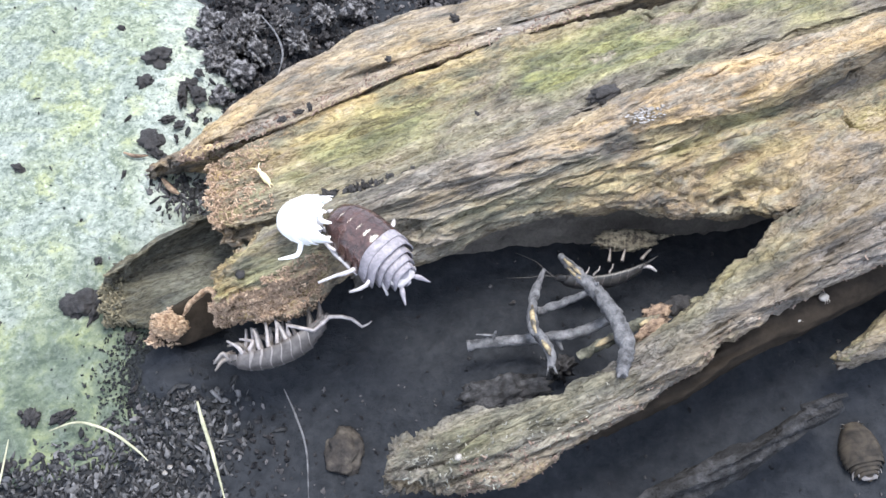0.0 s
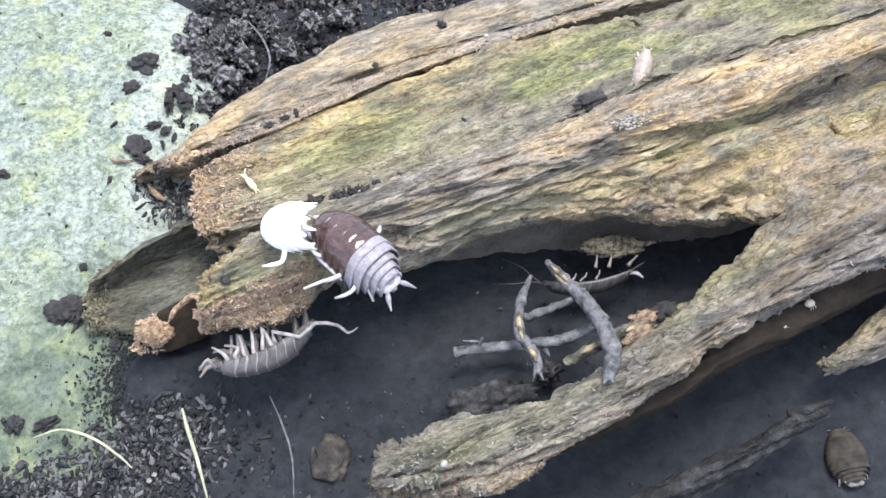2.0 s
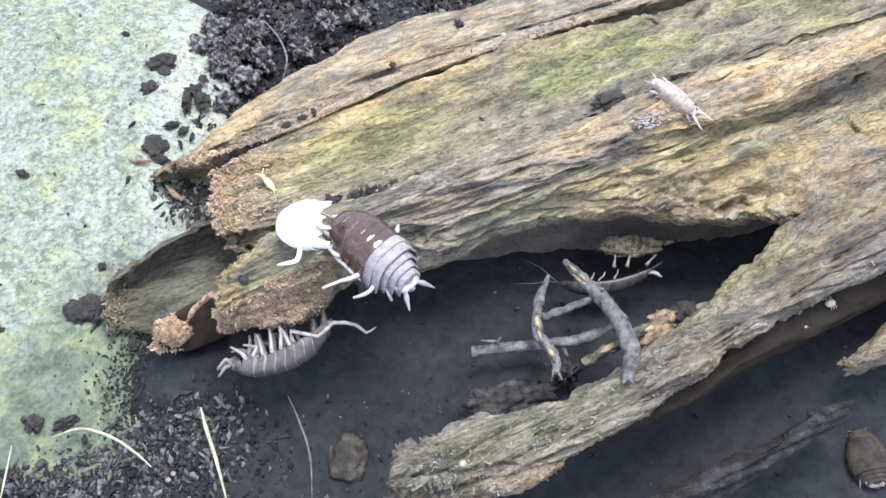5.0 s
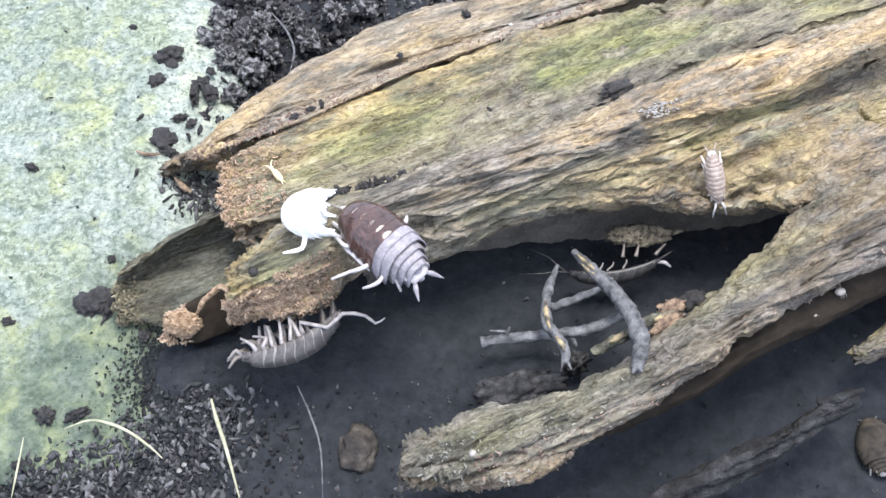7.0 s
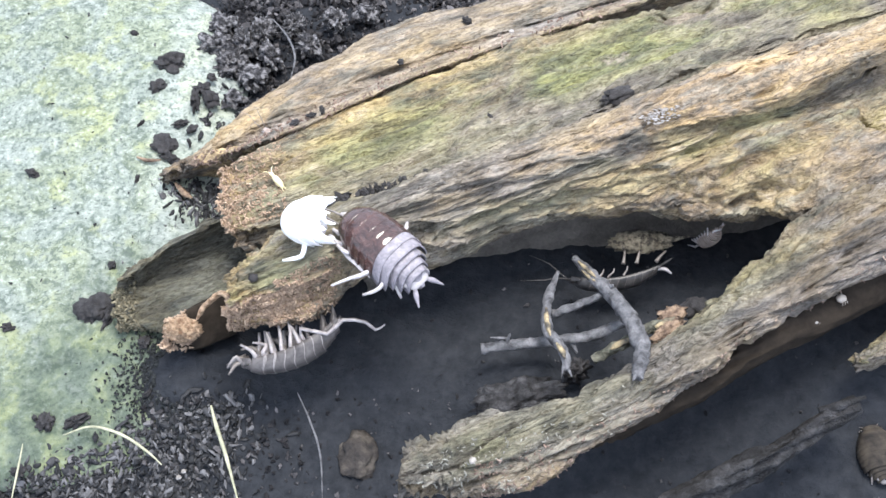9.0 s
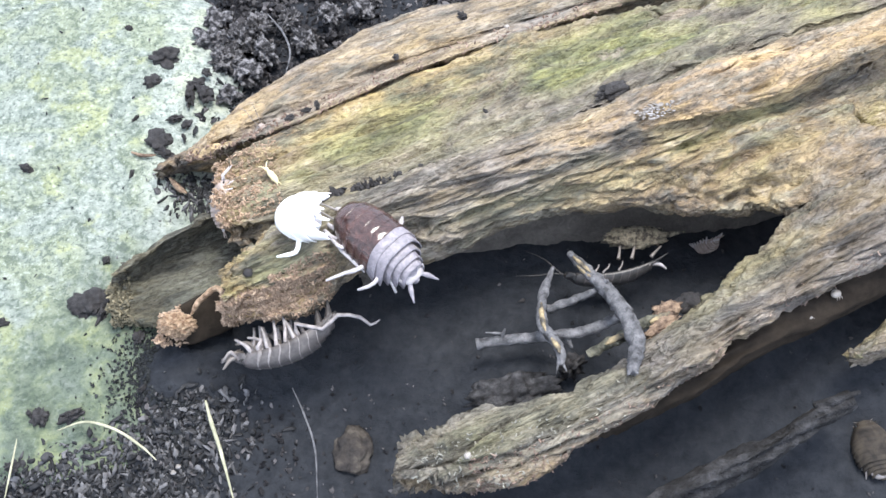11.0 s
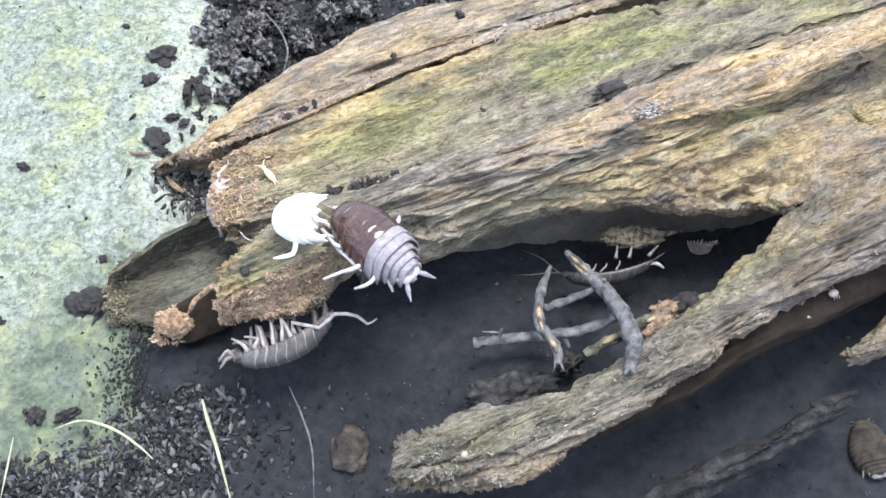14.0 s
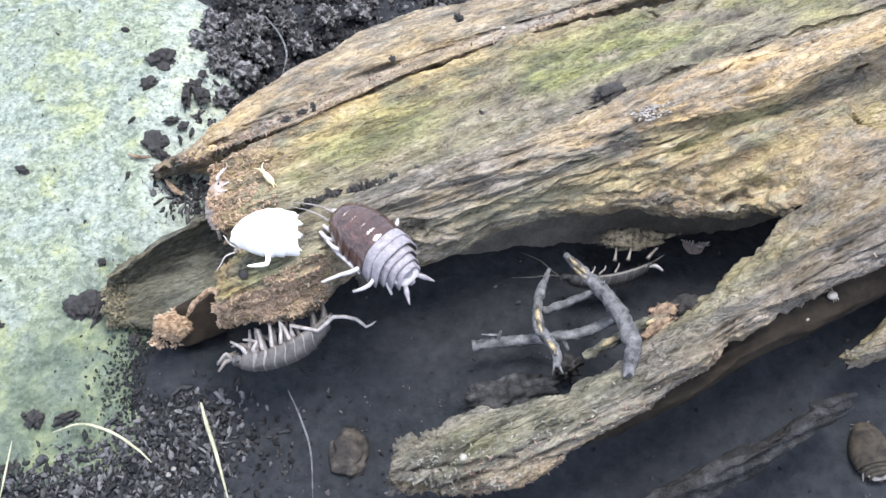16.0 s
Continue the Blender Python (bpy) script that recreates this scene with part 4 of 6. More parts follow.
def woodlouse(name, label, length, width, height, back, limbs, rear=None, rear_plates=0, curl=0, bend=0, legs=None, feelers=None, tails=True,
              head=True, first=0, leg_reach=1.0, belly=None, feeler_skin=None, feeler_size=1.0, seam=1.4, leg_size=1.0, group="woodlice", category="woodlouse",
              nod=0, blunt=2.0, skirt=0.03, rear_seam=None, rim=None):
    """A woodlouse of that length, width and height in millimetres, its belly at z = 0: head, seven back plates, tail plates, tail spines,
    feelers and seven pairs of legs. legs: {number: points} overrides; feelers: (left points, right points)."""
    ob = thing(name, label, category, group)
    sp = Spine(length, curl, bend, nod)
    rear_seam = rear_seam or seam
    rear = rear or back
    half = width / 2
    part("belly", belly_shape(sp, half, height, first), belly or limbs, ob)
    # back plates from the front: neck first
    edges = [0.87 - 0.083 * i for i in range(8)]
    for i in range(first, 7):
        f1, f0 = edges[i] + 0.012, edges[i + 1] - 0.012
        w0, w1 = wide_at(f0, blunt), wide_at(f1, blunt)
        behind = i >= 7 - rear_plates
        back_plate = part("back_plate", plate(sp, f0, f1, half * w0, half * w1, height * (0.35 + 0.65 * w0), height * (0.35 + 0.65 * w1),
                                              skirt * (1.5 if behind else 1.0), seam=rear_seam if behind else seam), rear if behind else back, ob)
        if rim:
            part("rim", plate(sp, f0 - 0.003, f0 + 0.005, half * w0 * 1.02, half * w0 * 1.02, height * (0.36 + 0.66 * w0), height * (0.36 + 0.66 * w0), skirt, 18, 0.12, 0.3), rim, back_plate)
    tail_f = [0.29, 0.225, 0.16, 0.10]
    for i in range(3):
        f1, f0 = tail_f[i] + 0.01, tail_f[i + 1] - 0.008
        w = 0.80 - 0.14 * i
        part("tail_plate", plate(sp, f0, f1, half * (w - 0.05), half * w, height * (0.80 - 0.10 * i), height * (0.86 - 0.10 * i), skirt * 1.2, 14, seam=rear_seam), rear, ob)
    tip = plate(sp, -0.005, 0.12, half * 0.08, half * 0.44, height * 0.16, height * 0.44, 0.0, 10)
    end = part("tail_tip", tip, rear, ob)
    if tails:
        for side in (1, -1):
            part("tail_spine", tube([sp.at(0.055, side * half * 0.22, height * 0.12), sp.at(-0.02, side * half * 0.42, height * 0.10), sp.at(-0.12, side * half * 0.62, height * 0.06)],
                                    [0.035 * width, 0.05 * width, 0.012 * width], 7), rear, end)
    if head:
        skull = part("head", join(plate(sp, 0.855, 0.955, half * 0.62, half * 0.42, height * 0.66, height * 0.40, -0.02, 14),
                          lump(length * 0.055, half * 0.46, height * 0.34, 2, 0.1, 1.0, 1.0, sp.at(0.925, 0, height * 0.16))), back, ob)
        for side in (1, -1):
            part("eye", lump(0.03 * length, 0.05 * width, 0.07 * height, 1, 0.1, 1, 2.0, sp.at(0.905, side * half * 0.50, height * 0.34)), EYE, skull)
        feelers = feelers or ([(0.95, 0.30, 0.3), (1.03, 0.50, 0.45), (1.12, 0.62, 0.25), (1.24, 0.75, 0.05)],) * 2
        for side, pts in zip((1, -1), feelers):
            line = [sp.at(f, side * y * half, z * height) for f, y, z in pts]
            part("feeler", tube(line, [q * length * feeler_size for q in (0.024, 0.022, 0.017, 0.007)], 7, steps=2), feeler_skin or limbs, skull)
    for i in range(first, 7):
        f = edges[i] - 0.05
        sweep = 0.10 - 0.045 * i
        w = half * wide_at(f)
        for side in (1, -1):
            key = (i, side)
            if legs and key in legs:
                if legs[key] is None:
                    continue
                pts = [sp.at(f, side * w * 0.55, 0.05 * height), *(sp.at(a, side * b * half, c * height) for a, b, c in legs[key])]
            else:
                r = leg_reach
                pts = [sp.at(f, side * w * 0.5, 0.02 * height), sp.at(f + sweep * 0.4, side * w * (0.5 + 0.45 * r), 0.10 * height),
                       sp.at(f + sweep, side * w * (0.5 + 0.72 * r), -0.10 * height), sp.at(f + sweep * 1.5, side * w * (0.5 + 0.92 * r), -0.32 * height)]
            part("leg", tube(pts, [q * length * leg_size for q in (0.026, 0.024, 0.020, 0.013)], 6, steps=2), limbs, ob)
    return ob


def belly_shape(sp, half, height, first):
    line, radii = [], []
    top = 0.93 if first == 0 else 0.87 - 0.083 * first
    for i in range(12):
        f = 0.02 + (top - 0.02) * i / 11
        line.append((f, half * wide_at(f) * 0.80))
    verts, faces, sides = [], [], 12
    for f, w in line:
        for k in range(sides):
            a = 2 * math.pi * k / sides
            verts.append(sp.at(f, w * math.cos(a), height * 0.16 + height * 0.20 * math.sin(a) * min(1, w / half * 1.6)))
    for i in range(11):
        for k in range(sides):
            k2 = (k + 1) % sides
            faces.append((i * sides + k, (i + 1) * sides + k, (i + 1) * sides + k2, i * sides + k2))
    faces.append(tuple(range(sides)))
    faces.append(tuple(11 * sides + k for k in reversed(range(sides))))
    return verts, faces


# the large one that sheds its skin: brown in front, white behind
hero = woodlouse("moulting_woodlouse", "woodlouse with glossy brown front and chalky white rear half", 14.8, 8.1, 4.2, BROWN_SHELL, PALE_LEG, WHITE_SHELL, 2, leg_reach=0.25, seam=0.45, curl=30, nod=26, blunt=2.8, skirt=0.045, rear_seam=1.7, feeler_skin=DARK_LEG, feeler_size=0.42,
                 feelers=([(0.95, 0.3, 0.3), (1.05, 0.45, 0.7), (1.12, 0.65, 1.0), (1.26, 0.9, 1.25)], [(0.95, 0.1, 0.3), (1.06, -0.1, 0.7), (1.14, -0.35, 1.0), (1.3, -0.7, 1.25)]),
                 legs={(0, 1): [(0.93, 0.55, 0.2), (1.05, 0.5, 0.3), (1.19, 0.36, 0.2)], (0, -1): [(0.95, 0.3, 0.3), (1.08, 0.15, 0.4), (1.2, -0.05, 0.3)],
                       (1, 1): [(0.87, 0.85, 0.1), (0.99, 0.78, 0.2), (1.15, 0.66, 0.1)], (2, 1): [(0.72, 0.98, 0.1), (0.80, 0.98, 0.12), (0.97, 0.82, 0.05)], (1, -1): None,
                       (4, 1): [(0.44, 1.0, 0.1), (0.50, 1.42, -0.05), (0.53, 1.55, -0.1), (0.61, 2.15, -0.2)], (5, 1): [(0.27, 0.95, 0.1), (0.28, 1.3, -0.1), (0.34, 1.6, -0.3)],
                       (3, -1): [(0.50, 1.0, 0.2), (0.53, 1.2, 0.1), (0.57, 1.42, -0.1)]})
hero_line = Spine(14.8, 30, 0, 26)
part("side_fringe", tube([hero_line.at(f, 4.18 * wide_at(f, 2.8), -0.3) for f in (0.40, 0.50, 0.60, 0.70, 0.78, 0.85)], [0.22, 0.3, 0.3, 0.34, 0.3, 0.2], 7, 0.4), PALE_LEG, hero, "pale fringe under the back plates")
hero.matrix_world = placed((-8.90, 4.10, 24.00), (-0.735, 0.667, 0.119), (0.150, -0.100, 0.965))



# its cast-off half: an empty curled shell, pointed at one end and ragged at the other
def shed_shell():
    ob = thing("shed_shell", "bright white curled shed shell of a woodlouse on the log", "shed skin")
    sp = Spine(8.4, 66)
    half, high = 3.3, 3.4
    stops = (0.0, 0.17, 0.34, 0.51, 0.68, 0.84, 1.0)
    wide = [smooth_at((0.80, 0.98, 1.0, 0.93, 0.74, 0.44, 0.04), f) for f in stops]
    tall = [smooth_at((0.80, 0.97, 1.0, 0.96, 0.82, 0.54, 0.10), f) for f in stops]
    for k in range(6):
        part("back_plate", plate(sp, stops[k] - 0.02, stops[k + 1] + 0.012, half * wide[k], half * wide[k + 1], high * tall[k], high * tall[k + 1],
                                 0.14 if k == 0 else 0.05, 18, 0.14, 0.5), MOULT_SHELL, ob)
    for y, z, reach in ((2.5, 0.9, 1.9), (1.3, 2.3, 1.1), (-0.4, 2.8, 1.5), (-1.6, 1.9, 1.0), (-2.4, 0.6, 2.1)):
        p = Vector(sp.at(0.02, y, z))
        q = Vector(sp.at(-0.02 - 0.65 * reach / 8.6, y * 1.12, z * 0.9))
        part("lappet", tube([p, (p + q) / 2, q], [0.55, 0.42, 0.06], 6, 0.3), MOULT_SHELL, ob)
    for pts in ([(-1.0, 2.4, 0.4), (-1.2, 3.6, 0.6), (-1.0, 4.8, 0.9), (0.0, 5.2, 1.8), (1.2, 5.4, 2.6)],
                [(-2.4, 1.2, 0.4), (-3.6, 1.8, 0.2), (-4.4, 2.6, -0.6), (-5.0, 2.4, -1.8)],
                [(-2.6, -0.6, 0.4), (-4.0, -0.4, 0.4), (-5.2, 0.4, -0.4), (-5.8, 0.6, -1.4)],
                [(-2.6, -2.0, 0.4), (-3.8, -2.0, 0.8), (-5.0, -1.2, 0.6), (-5.6, -0.8, -0.6)]):
        part("leg", tube(pts, [0.42, 0.38, 0.34, 0.30, 0.14], 7, steps=2), MOULT_SHELL, ob)
    part("inner_skin", tube([sp.at(0.15, 0.2, 0.6), sp.at(0.45, 0.1, 0.7), sp.at(0.75, 0, 0.5)], [2.4, 2.8, 1.5], 12, 0.3), MOULT_SHELL, ob)
    return ob


moult = shed_shell()


def grip(seed):
    """Legs of one that clings upside down: they reach straight out from the belly."""
    rng = random.Random(seed)
    out = {}
    for i in range(7):
        for side in (1, -1):
            f = 0.82 - 0.083 * i
            lean = rng.uniform(-0.05, 0.04)
            out[(i, side)] = [(f + 0.02, 0.75, -0.25), (f + lean, 0.62, -1.0), (f + 2 * lean - 0.01, 0.5, -1.4 - rng.uniform(0.1, 0.5))]
    return out


hold = grip(5)
hold[(6, -1)] = None
hold[(0, -1)] = [(0.84, 0.75, -0.30), (0.88, 0.65, -0.55), (0.98, 0.6, -0.85)]
hold[(1, -1)] = [(0.76, 0.75, -0.35), (0.72, 0.62, -0.75), (0.86, 0.5, -1.0)]
hanging = woodlouse("hanging_woodlouse", "grey woodlouse hanging upside down from the log's underside", 16.8, 5.6, 2.4, GREY_SHELL, SHADED_LEG, seam=1.2, leg_size=0.85, curl=60, rim=DARK_LEG, skirt=0.05, feeler_skin=DARK_LEG, feeler_size=0.8, legs=hold, tails=False,
                    feelers=([(0.95, 0.3, 0.2), (1.0, 0.5, 0.0), (1.05, 0.5, 0.2), (1.1, 0.5, 0.5)], [(0.95, 0.3, 0.2), (1.0, 0.55, -0.1), (1.03, 0.6, 0.2), (1.06, 0.6, 0.6)]))
part("leg", tube([(-2.0, -1.6, 0.2), (-2.1, -2.6, -2.3), (-5.4, -2.8, 0.0), (-8.2, -2.8, -1.0), (-11.1, -2.8, 0.6), (-12.0, -2.8, 2.2), (-13.6, -2.8, 2.0)], [0.32, 0.30, 0.30, 0.33, 0.27, 0.21, 0.10], 7, steps=2), SHADED_LEG, hanging)
# far legs coloured darker taupe to stand for their weaker light
for k, (x, top) in enumerate(((5.6, -3.4), (4.0, -3.0), (2.2, -3.2), (0.2, -3.6))):
    part("leg", tube([(x - 0.6, 1.4, -0.1), (x - 0.9, 1.9, top * 0.5), (x + 0.2, 2.1, top), (x + 1.8, 2.0, top - 0.3 + 0.3 * k)], [0.34, 0.4, 0.34, 0.16], 7, steps=2), TAUPE_SHELL, hanging, "dull brown leg on the far side")
part("jaw", join(lump(1.5, 1.1, 0.7, 3, 0.5, 1.8, 3.0, (8.0, 0.2, -1.9)), tube([(7.2, -0.9, -1.5), (8.6, -1.0, -1.3), (9.9, -1.0, -0.4)], [0.3, 0.34, 0.12], 7, 0.4)), TAUPE_SHELL, hanging, "bristly dark mouthparts")
for pts in ([(-4.4, 0.4, -0.3), (-5.3, 0.6, -2.2), (-5.6, 0.7, -4.4)], [(-5.6, 0.4, -0.4), (-7.0, 0.6, -2.4), (-7.6, 0.7, -4.8)]):
    part("tail_spine", tube(pts, [0.5, 0.55, 0.08], 7), GREY_SHELL, hanging, "long greyish tail spine")
hanging.matrix_world = placed((-22.51, -4.53, 10.00), (-0.917, -0.385, -0.101), (-0.000, -0.951, -0.308))

walker = woodlouse("pale_woodlouse", "small pale pinkish woodlouse walking over the log", 8.5, 2.8, 1.7, PALE_SHELL, PALE_LEG, curl=12, leg_reach=0.6)

cave_dweller = woodlouse("cave_woodlouse", "dark grey woodlouse hanging upside down in the log's hollow", 15.6, 4.2, 1.8, SHADED_GREY_SHELL, DARK_LEG, seam=1.2, leg_size=0.5, curl=45, rim=GREY_SHELL, skirt=0.04, legs={k: [v[0], (v[1][0], 0.6, -0.6), (v[1][0] - 0.02, 0.55, -0.95)] if k[0] in (2, 3, 5) and k[1] < 0 else None for k, v in grip(8).items()}, feeler_size=0.3, feeler_skin=SHADED_GREY_SHELL,
                         feelers=([(0.95, 0.3, 0.2), (1.08, 0.6, -0.3), (1.2, 0.8, -0.9), (1.42, 0.9, -1.2)], [(0.95, 0.3, 0.2), (1.1, 0.6, 0.4), (1.22, 0.8, 0.9), (1.45, 0.9, 1.5)]))
part("tail_spine", tube([(-6.6, 0, -0.9), (-8.0, 0, -0.7), (-9.0, 0, 0.2)], [0.3, 0.34, 0.16], 7), PALE_LEG, cave_dweller, "pale tail spine")
cave_dweller.matrix_world = placed((26.65, 10.72, 4.50), (-0.991, -0.117, -0.058), (-0.000, -0.917, -0.398))

for top, foot in (((-2.7, -1.6), (-3.2, -4.0)), ((-0.3, -1.4), (-1.1, -3.9)), ((3.8, -1.6), (2.0, -3.6))):
    back = cave_dweller.matrix_world.inverted() @ Matrix.Translation(mm(30.73, 15.90, 7.50))
    line = [back @ mm(top[0], top[1], 0.0) * 1000, back @ mm((top[0] + foot[0]) / 2, (top[1] + foot[1]) / 2, 0.2) * 1000, back @ mm(foot[0], foot[1], 0.0) * 1000]
    part("leg", tube(line, [0.16, 0.2, 0.34], 7), TAUPE_SHELL, cave_dweller, "pale leg with a knobbed foot")

climber = woodlouse("grey_woodlouse", "pale grey woodlouse clinging to the log's broken edge", 8.6, 4.0, 2.2, PALE_SHELL, PALE_LEG, curl=20, leg_reach=0.6)
crawler = woodlouse("grey_woodlouse", "pale grey woodlouse creeping out from under the log", 6.6, 3.0, 1.7, TAUPE_SHELL, PALE_LEG, leg_reach=0.7, feeler_size=0.75,
                    feelers=([(0.95, 0.3, 0.3), (1.14, 0.8, 0.5), (1.22, 1.6, 0.5), (1.42, 2.9, 0.2)], [(0.95, 0.3, 0.3), (1.08, 0.6, 0.6), (1.14, 1.0, 0.9), (1.2, 1.3, 0.9)]))

shy = woodlouse("hidden_woodlouse", "tiny pale woodlouse hidden in the log's crack", 4.6, 1.8, 1.0, PALE_SHELL, PALE_LEG, leg_reach=0.3, feeler_size=0.6, feeler_skin=TAUPE_SHELL,
                feelers=([(0.95, 0.3, 0.3), (1.3, 0.6, 1.2), (1.6, 0.5, 1.6), (1.95, 1.4, 1.6)], [(0.95, 0.3, 0.3), (1.25, 0.8, 1.1), (1.5, 1.2, 1.5), (1.7, 1.5, 0.9)]))
resting = woodlouse("brown_woodlouse", "dull brown banded woodlouse resting on dark soil", 9.5, 6.2, 2.3, TAN_SHELL, DARK_LEG, leg_reach=0.3, tails=False, feeler_size=0.3, seam=0.9, skirt=0.04,
                    feelers=([(0.95, 0.3, 0.2), (0.97, 0.4, 0.1), (0.98, 0.45, 0.05), (0.99, 0.5, 0.0)],) * 2)
resting.matrix_world = placed((66.30, -14.60, -5.60), (-0.15, 0.98, 0.1), (-0.1, -0.2, 1.0))


# ---- twigs in the hollow ----
def twig(label, points, radii, bare=None, knots=(), bark=None):
    """A thin dead twig, with small broken-off side knots, and bare wood where its bark is gone."""
    ob = thing("twig", label, "twig", "twigs in the hollow")
    stem = part("stem", tube(points, radii, 12, 0.5, 8, points[0][0]), bark or TWIG, ob)
    for k, (at, to, r) in enumerate(knots):
        part("knot", tube([at, [(p + q) / 2 for p, q in zip(at, to)], to], [r, r * 0.8, r * 0.4], 7, 0.3), bark or TWIG, stem)
    for pts, r in bare or ():
        part("bare_wood", tube(pts, [r * 0.4, r, r, r * 0.3], 7, 0.3), TWIG_WOOD, stem, "bare yellow wood where bark has split off")
    return ob


twig("thick dark grey bent twig leaning on the log's lower limb", [(19.75, 12.02, 9.00), (21.64, 8.26, 10.50), (23.46, 4.91, 12.00), (25.82, -0.47, 14.00), (26.84, -6.02, 16.00), (26.49, -9.10, 17.00), (25.29, -12.26, 18.00)], [0.55, 0.9, 1.0, 1.15, 1.2, 1.05, 0.8],
     [([(20.04, 10.76, 10.20), (21.15, 8.64, 11.20), (22.26, 6.68, 12.00)], 0.35), ([(20.45, 9.24, 10.20), (21.38, 7.24, 11.20), (22.52, 5.69, 12.00)], 0.3)],
     [((23.46, 4.91, 12.00), (24.21, 4.25, 14.00), 0.5), ((25.36, -11.68, 18.00), (24.61, -12.98, 18.50), 0.35), ((25.58, -11.68, 18.00), (25.98, -12.82, 18.50), 0.35)])
twig("thin crooked twig with flaking bark in the log's hollow", [(16.95, 9.55, 9.00), (15.56, 5.85, 9.50), (14.63, 2.17, 10.00), (14.65, -1.95, 11.00), (15.88, -3.94, 11.50), (16.66, -6.26, 12.00), (16.76, -8.48, 12.00)], [0.3, 0.65, 0.7, 0.8, 0.75, 0.7, 0.35],
     [([(14.56, 2.21, 10.80), (14.47, -0.37, 11.20), (14.84, -3.00, 11.80)], 0.45), ([(15.53, -4.34, 12.30), (16.15, -5.66, 12.60), (16.52, -7.09, 12.80)], 0.4)],
     [((16.66, -6.26, 12.00), (16.25, -8.01, 11.00), 0.35), ((14.88, -2.22, 11.00), (16.18, -3.65, 12.00), 0.45), ((16.70, -7.6, 12.00), (17.5, -9.3, 11.6), 0.28), ((16.5, -7.4, 12.0), (16.0, -9.4, 11.2), 0.22)])
twig("long dark grey twig lying in the log's hollow", [(4.96, -2.00, 5.50), (8.19, -1.67, 6.00), (12.43, -1.54, 6.50), (17.08, -1.23, 7.00), (21.30, -0.81, 7.50), (25.97, 0.76, 8.50), (28.18, 2.42, 9.00)], [0.75, 0.8, 0.8, 0.75, 0.8, 0.75, 0.6],
     None, [((8.62, -1.58, 6.00), (9.23, -0.69, 8.00), 0.4), ((9.02, -0.94, 7.00), (6.25, -1.26, 8.00), 0.22), ((18.35, -1.32, 7.00), (19.37, -2.90, 6.00), 0.5)])
twig("short grey twig bridging two twigs in the hollow", [(15.83, 2.94, 7.50), (18.51, 3.47, 8.50), (21.01, 4.09, 9.50), (23.48, 4.33, 11.50)], [0.6, 0.62, 0.65, 0.5])
twig("pale mossy twig beside the log's lower limb", [(21.32, -4.98, 8.00), (24.12, -3.87, 9.50), (26.86, -3.05, 11.00), (30.03, -1.70, 12.50), (32.91, -0.86, 13.00)], [0.7, 0.8, 0.85, 0.9, 0.5],
     [([(23.55, -4.35, 10.30), (25.14, -3.79, 11.00), (26.83, -3.38, 12.00)], 0.5), ([(29.83, -2.34, 13.20), (31.46, -1.73, 13.60), (32.78, -1.28, 13.80)], 0.6)], (), TWIG_MOSS)


# ---- loose pieces of wood, bark and soil ----
def chunk(name, label, category, at, size, turn, material, seed, level=3, rough=0.5, freq=1.1, tilt=0.0, group=""):
    ob = part(name, lump(*size, level, rough, freq, seed), material, None)
    ob.matrix_world = pose(*(mm(*at)), tilt, 0, turn)
    for key in ("moss", "ochre", "grey"):
        ob.data.attributes.new(key, "FLOAT", "POINT")
    return tagged(ob, label, category, group)


def bark_flake():
    ob = thing("bark_flake", "rough crumbly flake of bark hanging in the log's hollow", "bark")
    at = (30.73, 15.90, 7.50)
    part("flake", lump(4.8, 1.7, 1.35, 4, 0.42, 3.2, 4.0), CRUST, ob)
    rng = random.Random(6)
    grains = []
    for _ in range(170):
        a, b = rng.uniform(0, 6.28), rng.uniform(0.1, 1.4)
        q = (4.7 * math.cos(a) * math.sin(b), 1.65 * math.sin(a) * math.sin(b), 1.3 * math.cos(b))
        grains.append(lump(rng.uniform(0.2, 0.5), rng.uniform(0.15, 0.35), 0.25, 1, 0.7, 1.4, rng.uniform(0, 60), q))
    part("grain", join(*grains), CRUST, ob, "pale crumbs packed on the flake")
    part("splinter", tube([(3.0, 0.0, 0.2), (5.5, 0.2, 0.5), (7.6, 0.4, 0.9)], [0.7, 0.45, 0.1], 8, 0.4), CRUST, ob)
    ob.matrix_world = pose(*mm(*at), 12, 0, 2)


bark_flake()
chunk("bark_piece", "dark rotten piece of bark lying before the hollow", "bark", (10.27, -8.70, 2.50), (6.6, 2.7, 2.2), 14, ASHEN, 2.0, 4, 0.6, 1.5)
chunk("bark_piece", "dark clod of wood under the twigs", "bark", (19.33, -5.04, 4.40), (1.9, 1.3, 2.2), 30, DEBRIS, 9.0, 4, 0.8, 1.6)
chunk("bark_piece", "small red-brown flake of bark beside the limb", "bark", (32.58, -0.21, 13.00), (2.0, 1.2, 0.45), 20, RED_BARK, 5.0, 4, 0.6, 1.8, 15)
chunk("bark_piece", "pale orange flake of bark on the limb's edge", "bark", (31.36, -3.21, 14.00), (3.0, 0.9, 0.4), 35, RED_BARK, 6.0, 4, 0.6, 1.8, 10)
chunk("bark_piece", "dark crumbly clod behind the limb", "bark", (37.10, 2.65, 10.00), (2.2, 1.6, 1.4), 10, DEBRIS, 7.0)
chunk("pebble", "rounded pale brown pebble half sunk in dark soil", "pebble", (-13.85, -14.9, -4.9), (3.2, 3.8, 1.9), 0, PEBBLE, 5.0, 4, 0.34, 0.8)
